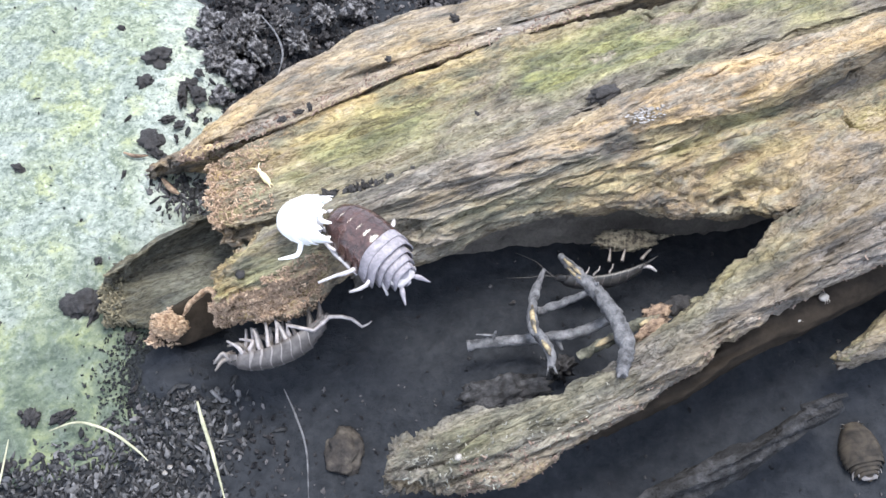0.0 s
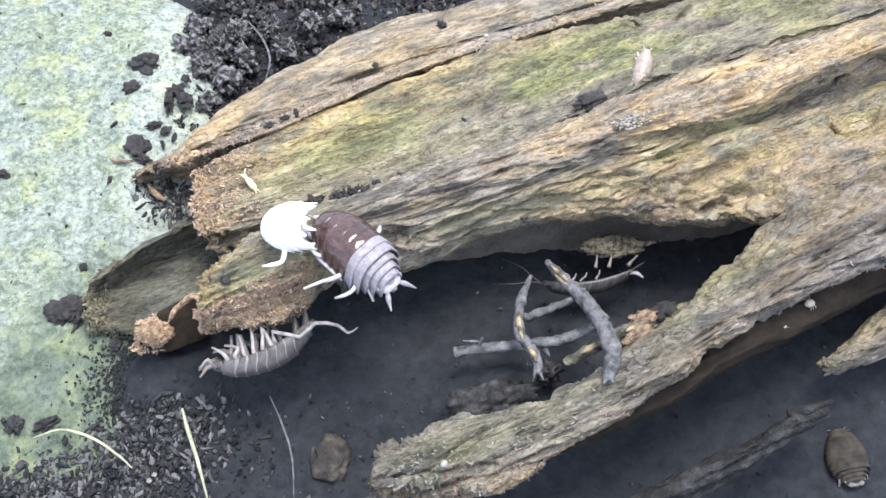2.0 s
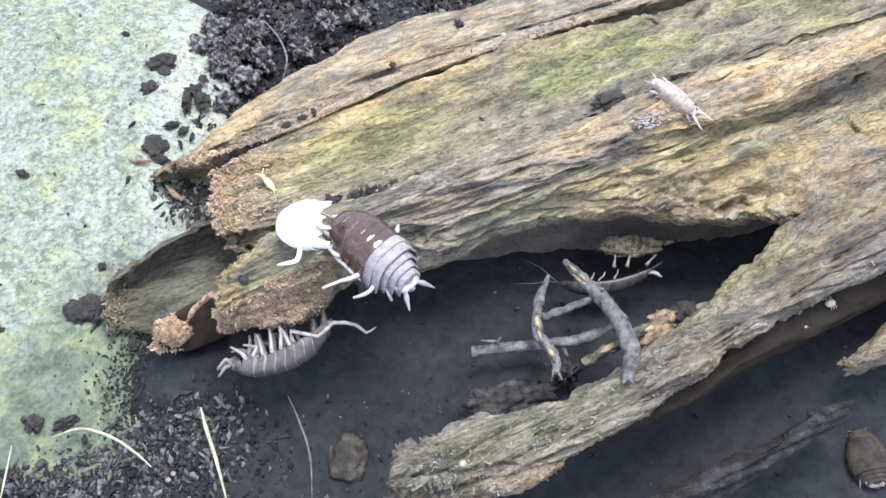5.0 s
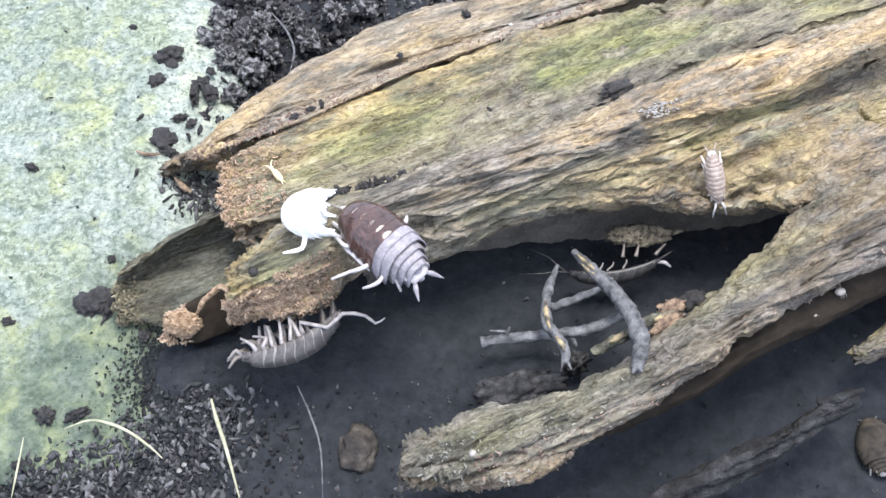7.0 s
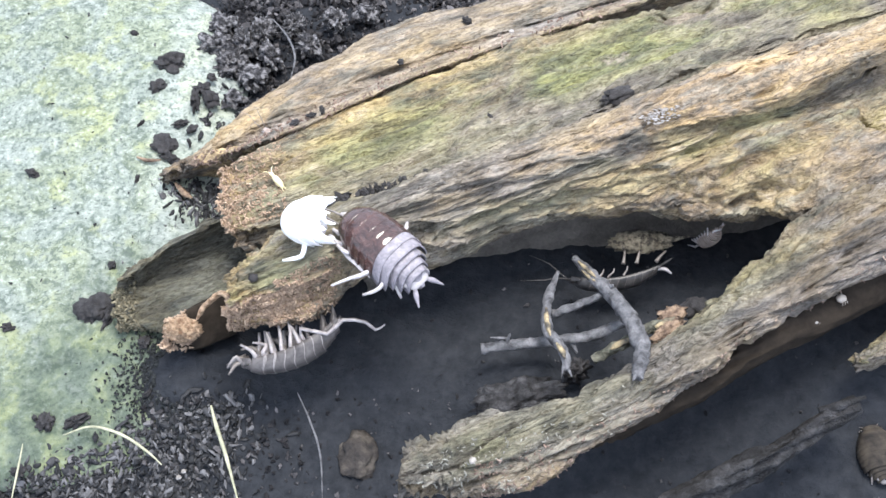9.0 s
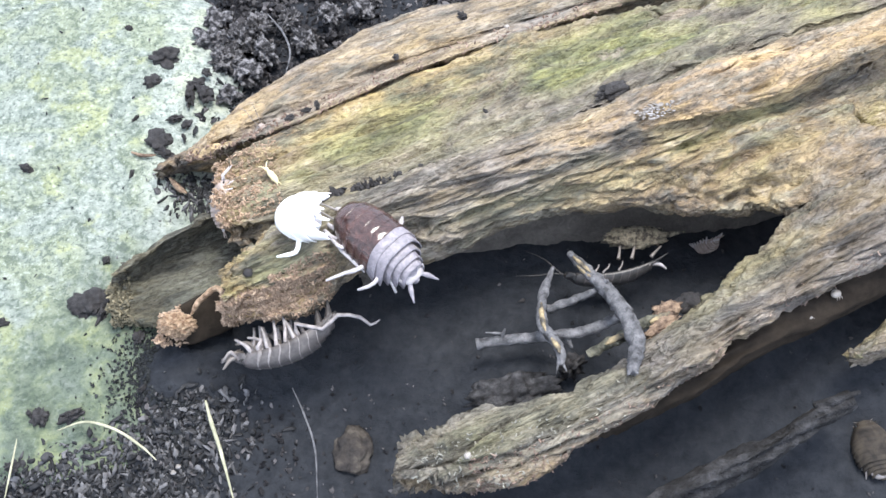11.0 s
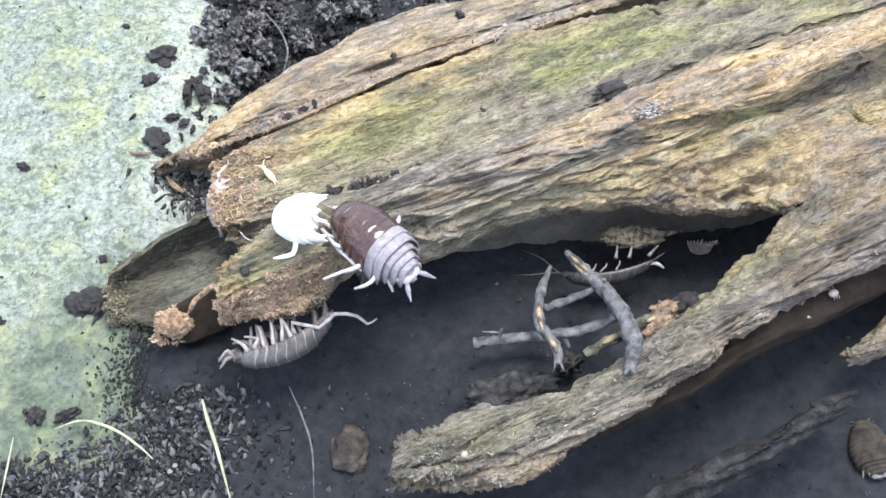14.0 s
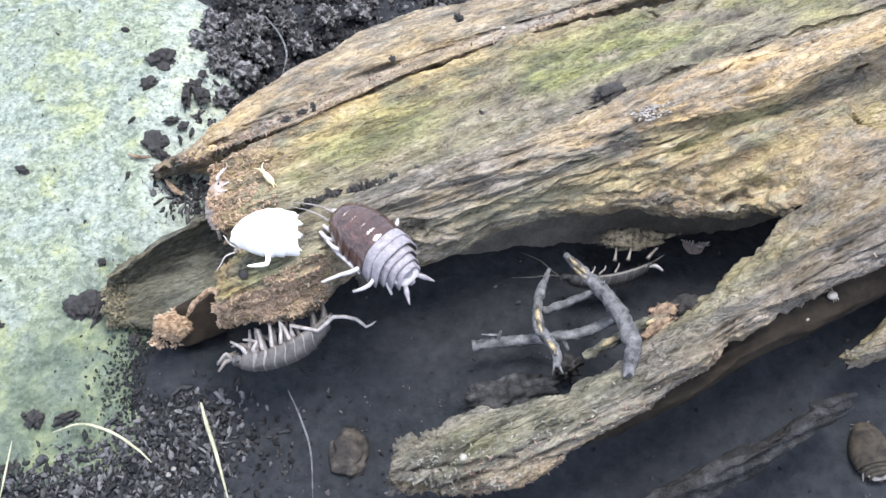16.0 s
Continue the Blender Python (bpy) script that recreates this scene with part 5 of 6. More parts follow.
chunk("soil_clod", "dark clod of soil caught in the log's trough", "soil", (26.50, 34.29, 21.80), (2.5, 1.3, 1.0), 20, DEBRIS, 14.0, 4, 0.5, 0.9)


def lichen():
    rng = random.Random(3)
    shapes = []
    cx, cy, cz = (31.33, 25.06, 28.90)
    for _ in range(150):
        a, r = rng.uniform(0, 6.28), rng.random() ** 0.7
        x, y = r * 4.0 * math.cos(a), r * 1.5 * math.sin(a)
        shapes.append(lump(rng.uniform(0.12, 0.42), rng.uniform(0.1, 0.26), 0.05, 1, 0.8, 1.3, rng.uniform(0, 50), (cx + x * 0.91 - y * 0.41, cy + x * 0.41 + y * 0.91, cz - 0.35 * abs(y) - 0.3 * r)))
    ob = part("lichen", join(*shapes), LICHEN, None)
    tagged(ob, "scattered whitish lichen flecks on the log's crest", "lichen")


lichen()
chunk("soil_clod", "round dark crumb on the log's broken nose", "soil", (-27.19, 1.13, 21.60), (0.75, 0.7, 0.6), 0, DEBRIS, 16.0, 2, 0.3)
chunk("soil_clod", "dark clod of soil in a hole in the log", "soil", (41.36, 57.20, 17.40), (3.2, 0.8, 0.6), 22, DEBRIS, 17.0, 3, 0.5)

CLODS = [(-45.0, 65.6, 0.6, 3.28), (-41.2, 60.7, 0.6, 2.80), (-39.3, 66.3, 0.6, 3.07), (-44.3, 70.9, 0.6, 2.44), (-36.3, 69.3, 0.6, 2.65), (-34.0, 62.6, 0.6, 2.82), (-36.7, 57.6, 0.6, 2.35), (-30.4, 70.9, 0.6, 2.44), (-26.7, 65.6, 0.6, 2.62), (-39.8, 52.0, 0.6, 1.89), (-37.3, 48.5, 0.6, 1.45), (-22.2, 72.4, 0.6, 2.45), (-16.1, 74.0, 0.6, 2.24)]
for n, (x, y, z, r) in enumerate(CLODS):
    chunk("soil_clod", "crumbly black clod of soil beside the stone", "soil", (x, y, z), (r, r * (0.75 + 0.2 * math.sin(n * 2.3)), r * 0.7), n * 61, CLUMP, 60 + n * 2.7, 5, 0.75, (0.8, 2.6, 1.4)[n % 3], group="soil clods")

LOOSE = [(-52.6, 59.6, 2.3, 2.57, "the pale stone"),
         (-53.9, 54.0, 2.1, 1.47, "the pale stone"),
         (-46.6, 50.4, 2.1, 2.08, "the pale stone"),
         (-43.8, 50.9, 2.1, 1.67, "the pale stone"),
         (-45.6, 53.4, 2.1, 1.26, "the pale stone"),
         (-55.6, 45.1, 2.0, 0.72, "the pale stone"),
         (-50.5, 40.3, 1.9, 2.02, "the pale stone"),
         (-49.3, 37.5, 1.8, 1.60, "the pale stone"),
         (-48.4, 45.1, 2.0, 1.13, "the pale stone"),
         (-46.2, 43.8, 1.9, 0.92, "the pale stone"),
         (-46.3, 40.8, 1.9, 0.81, "the pale stone"),
         (-60.5, 67.2, 2.4, 0.77, "the pale stone"),
         (-56.6, 7.4, 1.2, 2.89, "the pale stone"),
         (-54.1, 6.2, 1.2, 1.98, "the pale stone"),
         (-55.6, 15.5, 1.4, 0.65, "the pale stone"),
         (-73.0, 34.1, 1.7, 1.09, "the pale stone"),
         (-55.9, -11.5, 0.8, 1.69, "the pale stone"),
         (-60.7, -11.8, 0.8, 1.18, "the pale stone"),
         (-62.4, -11.2, 0.8, 0.68, "the pale stone"),
         (-70.0, 3.9, 1.1, 1.07, "the pale stone"),
         (-47.9, 1.5, 1.1, 0.88, "the pale stone"),
         (-54.3, 32.9, 1.7, 0.79, "the pale stone"),
         (-44.2, 56.1, 2.2, 0.85, "the pale stone"),
         (-63.0, -19.4, 0.7, 0.98, "the pale stone"),
         (-46.0, -7.1, 0.9, 0.77, "the pale stone"),
         (-8.1, 47.5, 15.2, 0.58, "the log's plank"),
         (3.4, 58.2, 14.3, 0.90, "the log's plank"),
         (-22.4, 35.1, 16.0, 0.74, "the log's plank"),
         (-25.0, 34.0, 15.4, 0.64, "the log's plank"),
         (-20.6, 36.1, 16.2, 0.74, "the log's plank"),
         (6.7, 33.1, 18.2, 0.45, "the log's plank")]
for n, (x, y, z, r, kind) in enumerate(LOOSE):
    chunk("soil_crumb", "small black crumb of soil lying on " + kind, "soil", (x, y, z), (r, r * (0.62 + 0.3 * math.sin(n * 2.3)), r * 0.55), n * 47, DEBRIS, n * 1.7, 4, 0.85, (0.7, 0.9, 1.2)[n % 3], group="crumbs")

# the fallen limb, its shade put into the wood's colour
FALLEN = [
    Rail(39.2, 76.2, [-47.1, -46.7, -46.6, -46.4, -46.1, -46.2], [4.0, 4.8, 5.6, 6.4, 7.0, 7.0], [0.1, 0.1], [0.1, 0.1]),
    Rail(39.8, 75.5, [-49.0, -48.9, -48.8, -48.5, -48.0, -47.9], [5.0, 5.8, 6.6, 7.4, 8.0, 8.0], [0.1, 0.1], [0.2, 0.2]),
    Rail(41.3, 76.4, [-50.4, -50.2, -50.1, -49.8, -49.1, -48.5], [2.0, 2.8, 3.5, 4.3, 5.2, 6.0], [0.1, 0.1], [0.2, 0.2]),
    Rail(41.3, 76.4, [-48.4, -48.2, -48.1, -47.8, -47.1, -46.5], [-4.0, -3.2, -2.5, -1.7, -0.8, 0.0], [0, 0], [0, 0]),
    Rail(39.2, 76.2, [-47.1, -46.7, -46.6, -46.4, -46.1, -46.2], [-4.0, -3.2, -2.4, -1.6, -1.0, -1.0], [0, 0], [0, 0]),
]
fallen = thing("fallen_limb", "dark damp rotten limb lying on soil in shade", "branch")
loft("limb", FALLEN, SHADED_WOOD, fallen, 120, seed=31.0, relief=0.8)
part("splinter", tube([(53.20, -12.77, 7.50), (56.32, -12.20, 8.20), (59.81, -11.15, 8.60)], [0.5, 0.6, 0.25], 7, 0.3), SHADED_WOOD, fallen, "thin broken splinter")


SNAG = [
    Rail(79.6, 130.0, [-41.6, -38.0, -35.5, -33.0, -31.0], [8.0, 8.5, 9.0, 9.0, 9.0], [0.9, 0.9], [0.3, 0.3], [0, 0]),
    Rail(79.0, 130.0, [-42.0, -40.5, -39.5, -38.5, -37.5], [10.0, 12.0, 13.5, 14.0, 14.0], [0.8, 0.7], [0.4, 0.4], [0, 0.1]),
    Rail(79.4, 130.0, [-42.4, -43.8, -44.5, -45.0, -45.0], [8.5, 10.0, 11.0, 11.5, 12.0], [0.1, 0.1], [0.3, 0.3], [0.7, 0.7]),
    Rail(80.4, 130.0, [-42.0, -43.5, -45.0, -46.0, -46.0], [4.5, 3.5, 3.0, 2.0, 2.0], [0, 0], [0.2, 0.2], [0.6, 0.6]),
    Rail(82.0, 130.0, [-41.0, -39.0, -36.0, -34.0, -33.0], [3.0, 0.0, -3.0, -5.0, -5.0], [0, 0], [0, 0], [0, 0]),
]
snag = thing("broken_branch", "broken mossy branch end lying on dark soil", "branch")
loft("limb", SNAG, WOOD, snag, 200, pitch=0.4, seed=41.0, relief=0.8, splits=40, broken=0.1, crust=20.0)


# ---- straws and small animals ----
def straw(label, points, r, m=None):
    ob = part("straw", tube(points, [r * 0.5, r, r, r * 0.35], 7, 0.15, 8), m or STRAW, None)
    return tagged(ob, label, "straw", "straws on the soil")


straw("curved pale green straw lying over stone and soil", [(-56.86, -14.48, 2.40), (-52.49, -13.63, 3.60), (-47.48, -15.17, 4.20), (-43.49, -17.59, 3.80), (-41.52, -19.10, 2.60)], 0.22)
straw("straight pale yellow straw standing in the soil", [(-34.74, -11.27, 6.00), (-33.75, -14.19, 5.00), (-32.39, -17.72, 3.00), (-30.01, -24.55, 1.00)], 0.30)
straw("thin dark stem bent over the soil", [(-22.92, -7.57, 2.00), (-20.76, -11.91, 1.50), (-18.93, -17.00, 1.00), (-18.07, -24.55, 1.00)], 0.16, TWIG)
straw("thin pale stem at the stone's edge", [(-62.44, -15.86, 2.60), (-62.15, -20.18, 2.80), (-62.18, -24.98, 2.40)], 0.16)
straw("thin grey root hanging over black soil", [(-34.34, 71.79, 1.50), (-30.91, 66.43, 2.00), (-29.05, 61.27, 2.00), (-29.52, 56.02, 1.50)], 0.22, TWIG)
straw("pale splinter lying on the stone", [(-54.94, 37.24, 2.20), (-52.75, 36.34, 2.40), (-50.49, 36.46, 2.40)], 0.35, RED_BARK)
straw("tan flake leaning at the stone's edge", [(-47.24, 31.44, 2.40), (-45.41, 29.26, 2.60), (-43.92, 28.36, 2.20)], 0.55, RED_BARK)


def mite(label, at, r, turn):
    ob = thing("mite", label, "mite", "white mites")
    part("body", lump(r * 1.3, r, r * 0.8, 2, 0.08, 1, 3.0), MITE, ob)
    for k in range(3):
        for side in (1, -1):
            part("leg", tube([(r * (0.6 - 0.5 * k), side * r * 0.7, 0), (r * (0.8 - 0.6 * k), side * r * 1.2, 0.1 * r), (r * (0.9 - 0.7 * k), side * r * 1.6, -0.5 * r)], [r * 0.1, r * 0.09, r * 0.04], 5), MITE, ob)
    ob.matrix_world = pose(*mm(*at), 0, 0, turn)


mite("tiny white mite on the log's lower limb", (56.3, 0.75, 16.2), 0.62, 20)
mite("tiny white mite under the log's lower limb", (52.8, -1.7, 14.0), 0.5, 70)
mite("tiny white mite on the log's lower limb", (3.11, -22.92, 15.20), 0.42, 50)
mite("tiny white mite on the log's split plank", (10.81, 51.27, 18.60), 0.36, 10)


def insect():
    ob = thing("springtail", "small pale yellow insect resting on the log", "insect")
    part("body", tube([(-1.1, 0, 0.3), (-0.5, 0, 0.35), (0.4, 0, 0.4), (1.1, 0, 0.3)], [0.12, 0.38, 0.36, 0.16], 8), YELLOW_SHELL, ob)
    skull = part("head", lump(0.28, 0.26, 0.24, 2, 0.05, 1, 1, (1.25, 0, 0.32)), YELLOW_SHELL, ob)
    for side in (1, -1):
        part("feeler", tube([(1.4, side * 0.1, 0.4), (1.8, side * 0.35, 0.5), (2.1, side * 0.7, 0.4)], [0.07, 0.06, 0.03], 5), YELLOW_SHELL, skull)
        part("tail", tube([(-1.0, side * 0.1, 0.3), (-1.5, side * 0.2, 0.25)], [0.08, 0.03], 5), YELLOW_SHELL, ob)
    ob.matrix_world = pose(*mm(*(-26.63, 22.08, 15.20)), 0, 0, 128) @ Matrix.Scale(1.4, 4)


insect()


# ---- crumbs that nobody could count ----
def scatter(name, label, spots, material, shapes=6, stretch=(1, 0.8, 0.7), rough=1.0, smooth=False):
    """Many small uneven crumbs in one mesh: spots give the place and radius of each."""
    base = [lump(*stretch, 2 if k < 4 else 1, rough, 1.5, 20 + k * 3.1) for k in range(shapes)]
    verts, faces, k = [], [], 0
    rng = random.Random(4)
    for x, y, z, r in spots:
        v, f = base[rng.randrange(shapes)]
        turn = Euler((rng.uniform(0, 6), rng.uniform(0, 6), rng.uniform(0, 6))).to_matrix()
        q = np.array(v) * (rng.uniform(0.6, 1.3), rng.uniform(0.6, 1.2), rng.uniform(0.45, 1.0)) @ np.array(turn) * r + (x, y, z)
        verts.extend(map(tuple, q.tolist()))
        faces.extend(tuple(i + k for i in g) for g in f)
        k += len(v)
    ob = new(name, mesh_of(name, verts, faces, smooth))
    ob.data.materials.append(material)
    return tagged(ob, label, "soil", kind="stuff")


def soil_spots():
    rng = random.Random(11)
    spots = []
    for count, x0, x1, y0, y1, low, high in ((8500, -48, 30, 40, 95, 0.15, 0.7), (900, -75, -22, -36, -8, 0.2, 0.7), (220, -24, 5, -36, -6, 0.1, 0.4), (250, -20, 80, -45, 20, 0.2, 0.5)):
        for _ in range(count):
            x, y = rng.uniform(x0, x1), rng.uniform(y0, y1)
            r = low + (high - low) * rng.random() ** 2
            spots.append((x, y, ground_height(x, y) + 0.35 * r, r))
    for _ in range(120):
        cx, cy, big = rng.uniform(-46, 25), rng.uniform(42, 95), rng.uniform(1.2, 3.6)
        for _ in range(round(11 * big)):
            a, q = rng.uniform(0, 6.28), big * rng.random() ** 0.6
            x, y = cx + q * math.cos(a), cy + q * math.sin(a)
            spots.append((x, y, ground_height(x, y) + 0.9 * (big - q) + 0.3, rng.uniform(0.3, 0.95)))
    return spots


scatter("soil_crumbs", "loose black crumbs of damp soil", soil_spots(), CRUMB)


def edge_spots():
    """Soil that has crept over the stone's lower and inner edges."""
    rng = random.Random(12)
    cx, cy, rx, ry, top = -97.0, 33.5, 60.0, 54.9, 1.5
    (xa, ya), (xb, yb) = (-63.9, -21.0), (-38.1, -10.6)

    def rest(x, y):
        z, out = slab_top(x, y)
        return max(ground_height(x, y), z if out < 1.0 else z - 1.5) + 0.2

    spots = []
    for _ in range(4400):
        x = rng.uniform(xa - 30, xb + 5) + rng.gauss(0, 2.8)
        y = ya + (yb - ya) * (x - xa) / (xb - xa) + abs(rng.gauss(0, 1.9)) - rng.uniform(0, 17)
        spots.append((x, y, rest(x, y), 0.2 + 0.6 * rng.random() ** 2))
    for px, py, sx, sy, count in ((-42.2, 28.9, 2.4, 3, 260), (-46.4, 30.6, 2, 1.5, 50), (-35.8, -11.5, 4, 2.5, 200)):
        for _ in range(count):
            x, y = px + rng.gauss(0, sx), py + rng.gauss(0, sy)
            spots.append((x, y, rest(x, y), 0.25 + 0.6 * rng.random() ** 2))
    for _ in range(130):
        x, y = cx + rx * (1.0 - 1.1 * rng.random() ** 1.6), cy + ry * rng.uniform(-0.75, 0.95)
        spots.append((x, y, rest(x, y), 0.12 + 0.3 * rng.random() ** 2))
    for _ in range(160):
        y = cy + ry * rng.uniform(0.0, 0.9)
        x = cx + rx * 1.0 - abs(rng.gauss(0, 3.5))
        spots.append((x, y, rest(x, y), 0.25 + 0.7 * rng.random() ** 2))
    return spots


def shade_grain_spots():
    """Fine dark grains on the stone beside the log's end, put there for the log's soft shade."""
    rng = random.Random(14)
    spots = []
    for _ in range(2600):
        a, q = rng.uniform(1.6, 5.2), 5.5 + abs(rng.gauss(0, 3.6))
        x, y = -39.5 + 1.05 * q * math.cos(a), -4 + q * math.sin(a)
        z, out = slab_top(x, y)
        spots.append((x, y, max(ground_height(x, y), z if out < 1.0 else z - 1.5) + 0.08, 0.08 + 0.25 * rng.random() ** 2))
    return spots


scatter("soil_dust", "fine dark soil spilled over the stone's edge", shade_grain_spots(), SHADE_GRAIN)
scatter("edge_crumbs", "black soil crumbs strewn along the stone's edge", edge_spots(), EDGE_CRUMB, 6, (1.4, 0.75, 0.5), 0.9, True)


for x, y in ((-38.6, -19.6), (-39.2, -20.5)):
    chunk("pale_grain", "tiny white grain among dark soil chips", "grain", (x, y, max(ground_height(x, y), 0.4) + 0.9), (0.42, 0.34, 0.3), 20, LICHEN, x, 2, 0.3, group="pale grains")


def groove_spots():
    rng = random.Random(13)
    line = spline([(-20.19, 16.53, 17.00), (-15.84, 18.21, 17.00), (-10.70, 19.65, 17.50), (-7.24, 20.24, 18.00), (-3.38, 21.63, 18.00)], 20)
    return [(p.x + rng.gauss(0, 0.5), p.y + rng.gauss(0, 0.5), p.z - 1.0 + rng.gauss(0, 0.3), rng.uniform(0.3, 0.75)) for p in line for _ in range(3)]


scatter("bark_crumbs", "dark bark crumbs packed in the log's groove", groove_spots(), DEBRIS)


# ---- what moves ----
def motions():
    walk(moult, [
        (0.00, placed((-18.81, 7.22, 26.00), (-0.640, 0.360, -0.670), (-0.770, -0.300, 0.560))),
        (2.00, placed((-18.99, 7.06, 26.00), (-0.640, 0.360, -0.670), (-0.770, -0.300, 0.560))),
        (4.00, placed((-19.11, 6.97, 26.00), (-0.640, 0.360, -0.670), (-0.770, -0.300, 0.560))),
        (6.50, placed((-19.98, 7.73, 26.00), (-0.640, 0.360, -0.670), (-0.770, -0.300, 0.560))),
        (9.00, placed((-20.09, 7.52, 26.00), (-0.640, 0.360, -0.670), (-0.770, -0.300, 0.560))),
        (12.50, placed((-20.16, 7.12, 26.00), (-0.640, 0.360, -0.670), (-0.770, -0.300, 0.560))),
        (15.80, placed((-19.98, 6.65, 26.00), (-0.640, 0.360, -0.670), (-0.770, -0.300, 0.560))),
        (15.90, placed((-20.11, 6.73, 26.00), (-0.640, 0.360, -0.670), (-0.770, -0.300, 0.560))),
        (15.95, placed((-22.29, 6.74, 26.00), (-0.860, 0.130, -0.400), (-0.420, -0.260, 0.820))),
        (16.00, placed((-24.84, 5.20, 25.50), (-0.989, -0.126, -0.079), (0.000, -0.187, 0.982))),
    ])
    walk(climber, [
        (0.00, placed((-32.67, 21.92, 7.00), (0.000, 0.848, 0.530), (-0.900, -0.159, 0.254))),
        (9.20, placed((-32.67, 21.92, 7.00), (0.000, 0.848, 0.530), (-0.900, -0.159, 0.254))),
        (11.30, placed((-34.72, 19.49, 11.50), (0.050, 0.848, 0.530), (-0.900, -0.185, 0.297))),
        (16.00, placed((-34.72, 19.49, 11.50), (0.050, 0.848, 0.530), (-0.900, -0.185, 0.297))),
    ])
    walk(shy, [
        (0.00, placed((-27.18, 31.70, 9.35), (-0.558, 0.735, 0.384), (0.000, -0.300, 1.000))),
        (2.50, placed((-27.18, 31.70, 9.35), (-0.558, 0.735, 0.384), (0.000, -0.300, 1.000))),
        (3.50, placed((-28.85, 33.90, 10.50), (-0.484, 0.776, 0.405), (0.000, -0.300, 1.000))),
        (6.30, placed((-28.85, 33.90, 10.50), (-0.675, 0.654, 0.341), (0.000, -0.300, 1.000))),
        (8.50, placed((-29.08, 34.20, 10.65), (-0.484, 0.776, 0.405), (0.000, -0.300, 1.000))),
        (9.20, placed((-29.41, 34.64, 10.88), (-0.738, 0.598, 0.312), (0.000, -0.300, 1.000))),
        (11.40, placed((-29.13, 34.27, 10.69), (-0.622, 0.694, 0.362), (0.000, -0.300, 1.000))),
        (12.00, placed((-28.96, 34.05, 10.58), (-0.484, 0.776, 0.405), (0.000, -0.300, 1.000))),
        (13.00, placed((-29.08, 34.20, 10.65), (-0.649, 0.674, 0.352), (0.000, -0.300, 1.000))),
        (14.50, placed((-28.52, 33.46, 10.27), (-0.558, 0.735, 0.384), (0.000, -0.300, 1.000))),
        (16.00, placed((-27.46, 32.06, 9.54), (-0.558, 0.735, 0.384), (0.000, -0.300, 1.000))),
    ])
    walk(crawler, [
        (0.00, placed((-22.58, 15.98, 8.00), (-0.980, -0.201, 0.000), (0.000, -0.095, 0.996))),
        (13.50, placed((-23.37, 16.00, 8.00), (-0.980, -0.198, 0.000), (0.000, -0.095, 0.996))),
        (14.20, placed((-26.93, 10.06, 15.00), (-0.980, -0.197, 0.000), (0.000, -0.095, 0.996))),
        (14.60, placed((-28.42, 9.95, 15.50), (-0.972, -0.235, 0.000), (0.000, -0.095, 0.996))),
        (15.00, placed((-28.53, 9.82, 15.50), (-0.987, -0.158, 0.000), (0.000, -0.095, 0.996))),
        (15.50, placed((-27.58, 9.93, 15.50), (-0.972, -0.235, 0.000), (0.000, -0.095, 0.996))),
        (15.70, placed((-27.68, 9.92, 15.50), (-0.966, 0.260, 0.000), (0.000, -0.095, 0.996))),
        (15.90, placed((-27.17, 9.63, 15.00), (-1.000, 0.001, 0.000), (0.000, -0.095, 0.996))),
        (16.00, placed((-27.46, 9.26, 14.80), (-0.999, -0.038, 0.000), (0.000, -0.095, 0.996))),
    ])
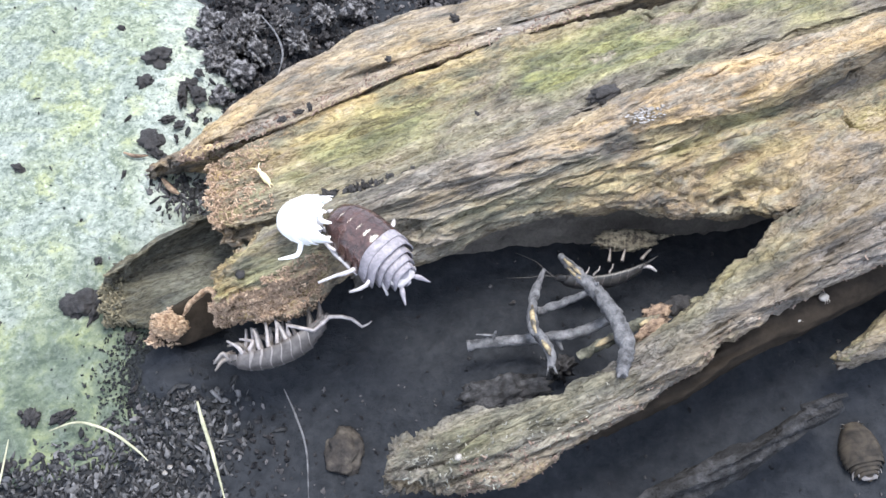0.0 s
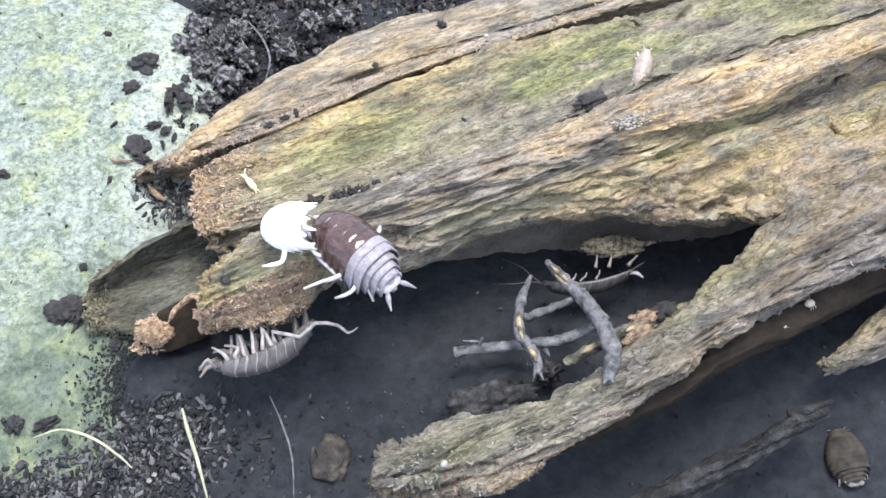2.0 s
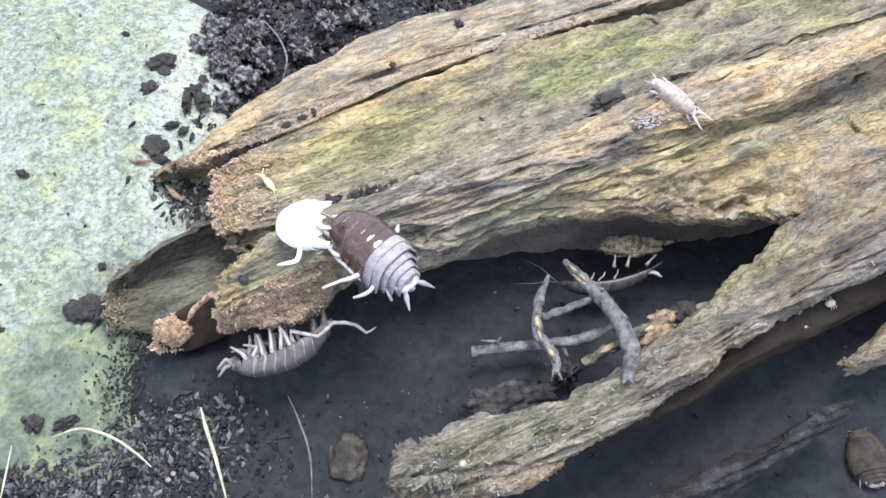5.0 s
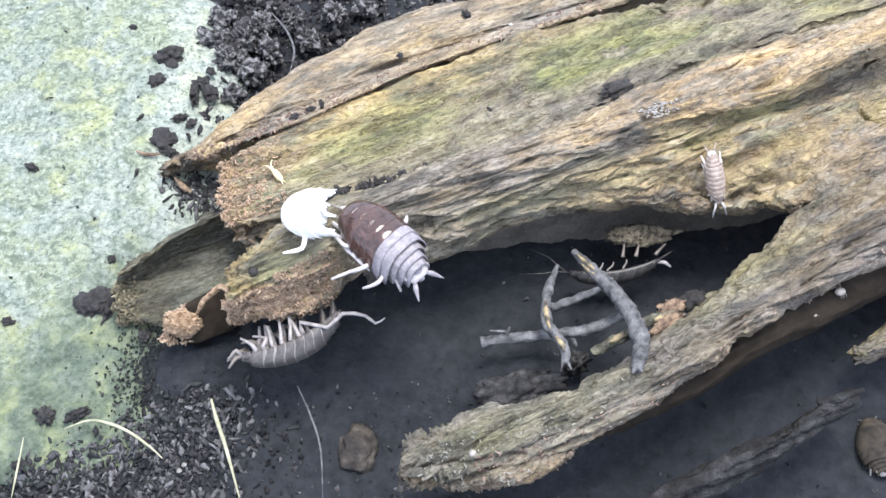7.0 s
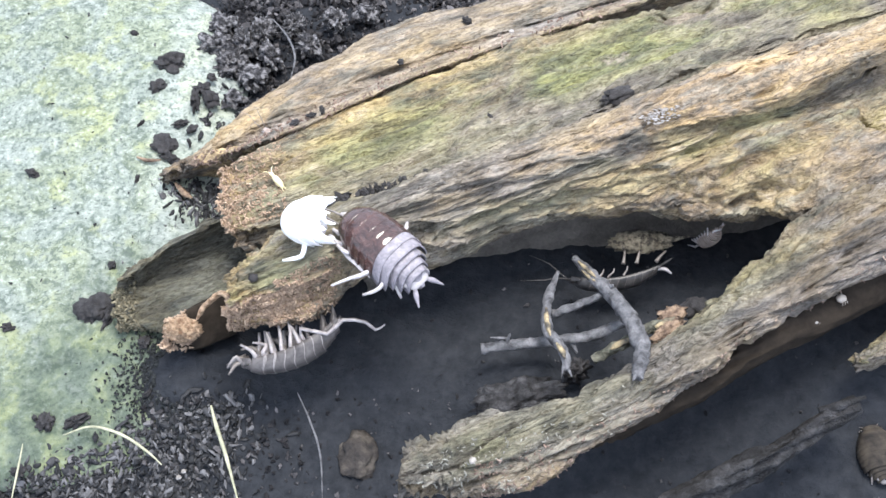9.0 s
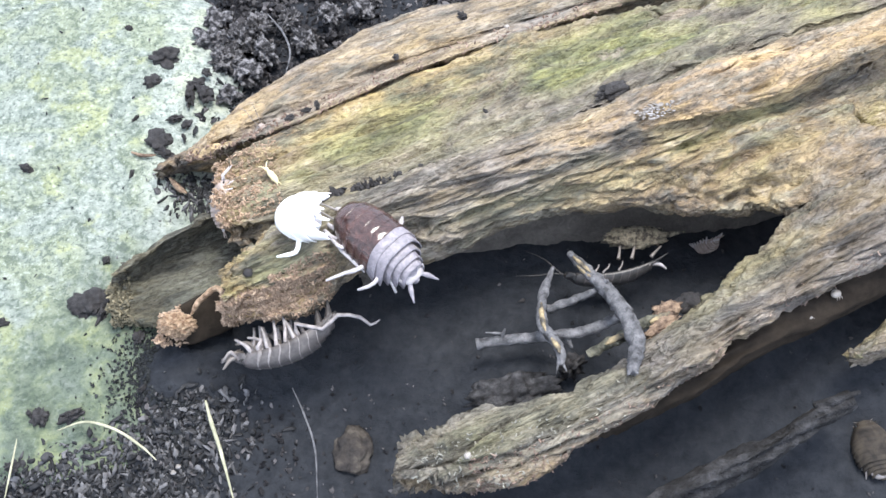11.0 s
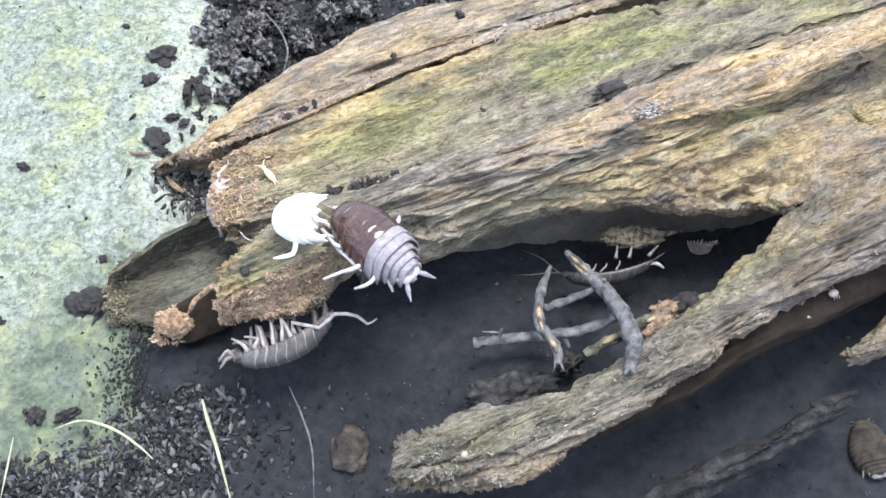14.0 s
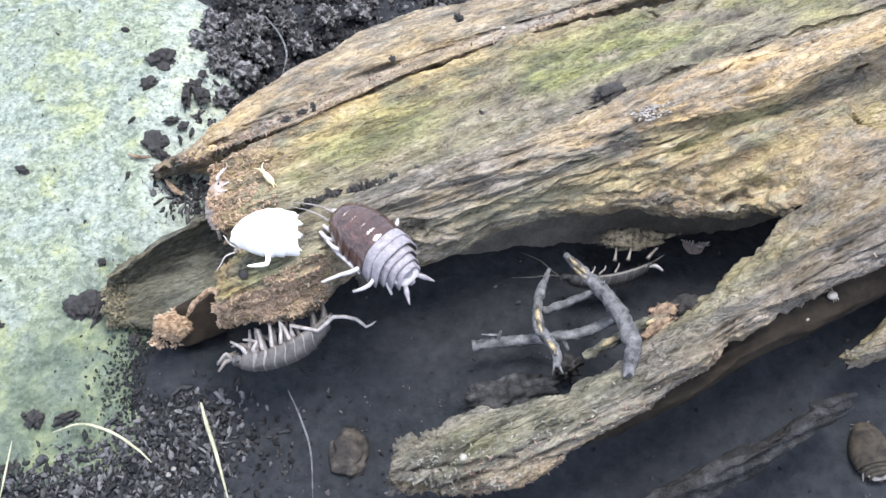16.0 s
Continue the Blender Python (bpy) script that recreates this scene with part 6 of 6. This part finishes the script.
    walk(walker, [
        (0.00, placed((33.16, 68.37, 20.00), (0.127, -0.992, 0.000), (-0.000, -0.530, 0.848))),
        (0.40, placed((34.57, 58.82, 20.10), (0.068, -0.998, 0.000), (-0.000, -0.530, 0.848))),
        (0.70, placed((34.46, 53.97, 20.00), (0.471, -0.882, 0.000), (-0.000, -0.530, 0.848))),
        (1.00, placed((36.32, 46.67, 21.30), (0.437, -0.899, 0.000), (-0.000, -0.530, 0.848))),
        (1.30, placed((37.43, 45.08, 21.10), (0.183, -0.983, 0.000), (-0.000, -0.530, 0.848))),
        (1.60, placed((37.01, 43.26, 21.20), (0.002, -1.000, 0.000), (-0.000, -0.530, 0.848))),
        (1.90, placed((36.09, 41.83, 21.30), (-0.169, -0.983, -0.072), (-0.000, -0.530, 0.848))),
        (2.10, placed((35.03, 39.64, 22.20), (-0.389, -0.877, -0.281), (-0.000, -0.530, 0.848))),
        (2.30, placed((34.36, 38.98, 21.40), (-0.171, -0.448, -0.878), (0.000, -0.353, 0.936))),
        (2.50, placed((34.36, 38.78, 19.80), (0.062, 0.015, -0.998), (0.000, -0.095, 0.996))),
        (2.70, placed((34.56, 38.58, 18.80), (0.095, 0.158, -0.983), (0.000, -0.095, 0.996))),
        (2.90, placed((34.49, 38.68, 18.00), (0.114, 0.232, -0.966), (0.000, -0.095, 0.996))),
        (3.20, placed((35.29, 41.32, 14.00), (0.203, 0.208, -0.957), (0.000, -0.095, 0.996))),
        (3.60, placed((34.78, 41.31, 14.00), (-0.041, -0.625, 0.780), (-0.000, -0.530, 0.848))),
        (3.90, placed((33.85, 39.59, 17.00), (0.017, -0.544, 0.839), (-0.000, -0.530, 0.848))),
        (4.20, placed((33.38, 37.76, 20.20), (0.393, -0.470, 0.790), (-0.000, -0.530, 0.848))),
        (4.60, placed((33.92, 33.41, 25.50), (0.433, -0.707, 0.560), (-0.000, -0.530, 0.848))),
        (4.90, placed((34.29, 28.80, 29.30), (0.712, -0.702, 0.000), (-0.000, -0.530, 0.848))),
        (5.20, placed((35.68, 27.04, 29.20), (0.614, -0.693, -0.377), (-0.000, -0.530, 0.848))),
        (6.30, placed((39.21, 19.67, 22.40), (0.314, -0.609, -0.728), (-0.000, -0.751, 0.660))),
        (6.60, placed((39.23, 18.64, 22.00), (0.271, -0.618, -0.738), (-0.000, -0.751, 0.660))),
        (6.90, placed((39.33, 17.83, 21.60), (0.211, -0.628, -0.749), (-0.000, -0.751, 0.660))),
        (7.10, placed((39.75, 16.39, 21.00), (0.241, -0.625, -0.743), (-0.000, -0.751, 0.660))),
        (7.30, placed((40.38, 15.19, 19.00), (0.239, -0.633, -0.736), (0.539, -0.800, 0.263))),
        (7.50, placed((41.30, 14.30, 17.60), (-0.078, -0.655, -0.752), (0.609, -0.786, 0.108))),
        (7.70, placed((41.80, 15.10, 17.00), (-0.233, -0.640, -0.732), (0.640, -0.768, 0.023))),
        (7.90, placed((42.20, 15.20, 15.50), (-0.512, -0.662, -0.547), (0.667, -0.742, -0.071))),
        (8.20, placed((41.80, 15.80, 13.50), (-0.677, -0.652, -0.342), (0.742, -0.652, -0.157))),
        (8.50, placed((41.40, 16.40, 11.50), (-0.492, -0.231, -0.839), (0.636, -0.742, -0.213))),
        (8.80, placed((41.50, 16.90, 9.00), (-0.194, 0.184, -0.964), (0.436, -0.856, -0.277))),
        (9.20, placed((41.90, 17.20, 6.50), (-0.107, 0.368, -0.924), (0.276, -0.927, -0.254))),
        (11.40, placed((44.04, 19.48, 0.50), (-0.175, 0.396, -0.901), (0.276, -0.927, -0.254))),
        (12.50, placed((43.86, 20.33, -0.50), (-0.233, 0.459, -0.857), (0.188, -0.947, -0.259))),
        (14.50, placed((43.68, 19.80, -1.20), (-0.217, 0.521, -0.826), (-0.000, -0.965, -0.264))),
        (16.00, placed((43.06, 20.92, -1.80), (-0.142, 0.586, -0.798), (-0.000, -0.996, -0.095))),
    ])


motions()
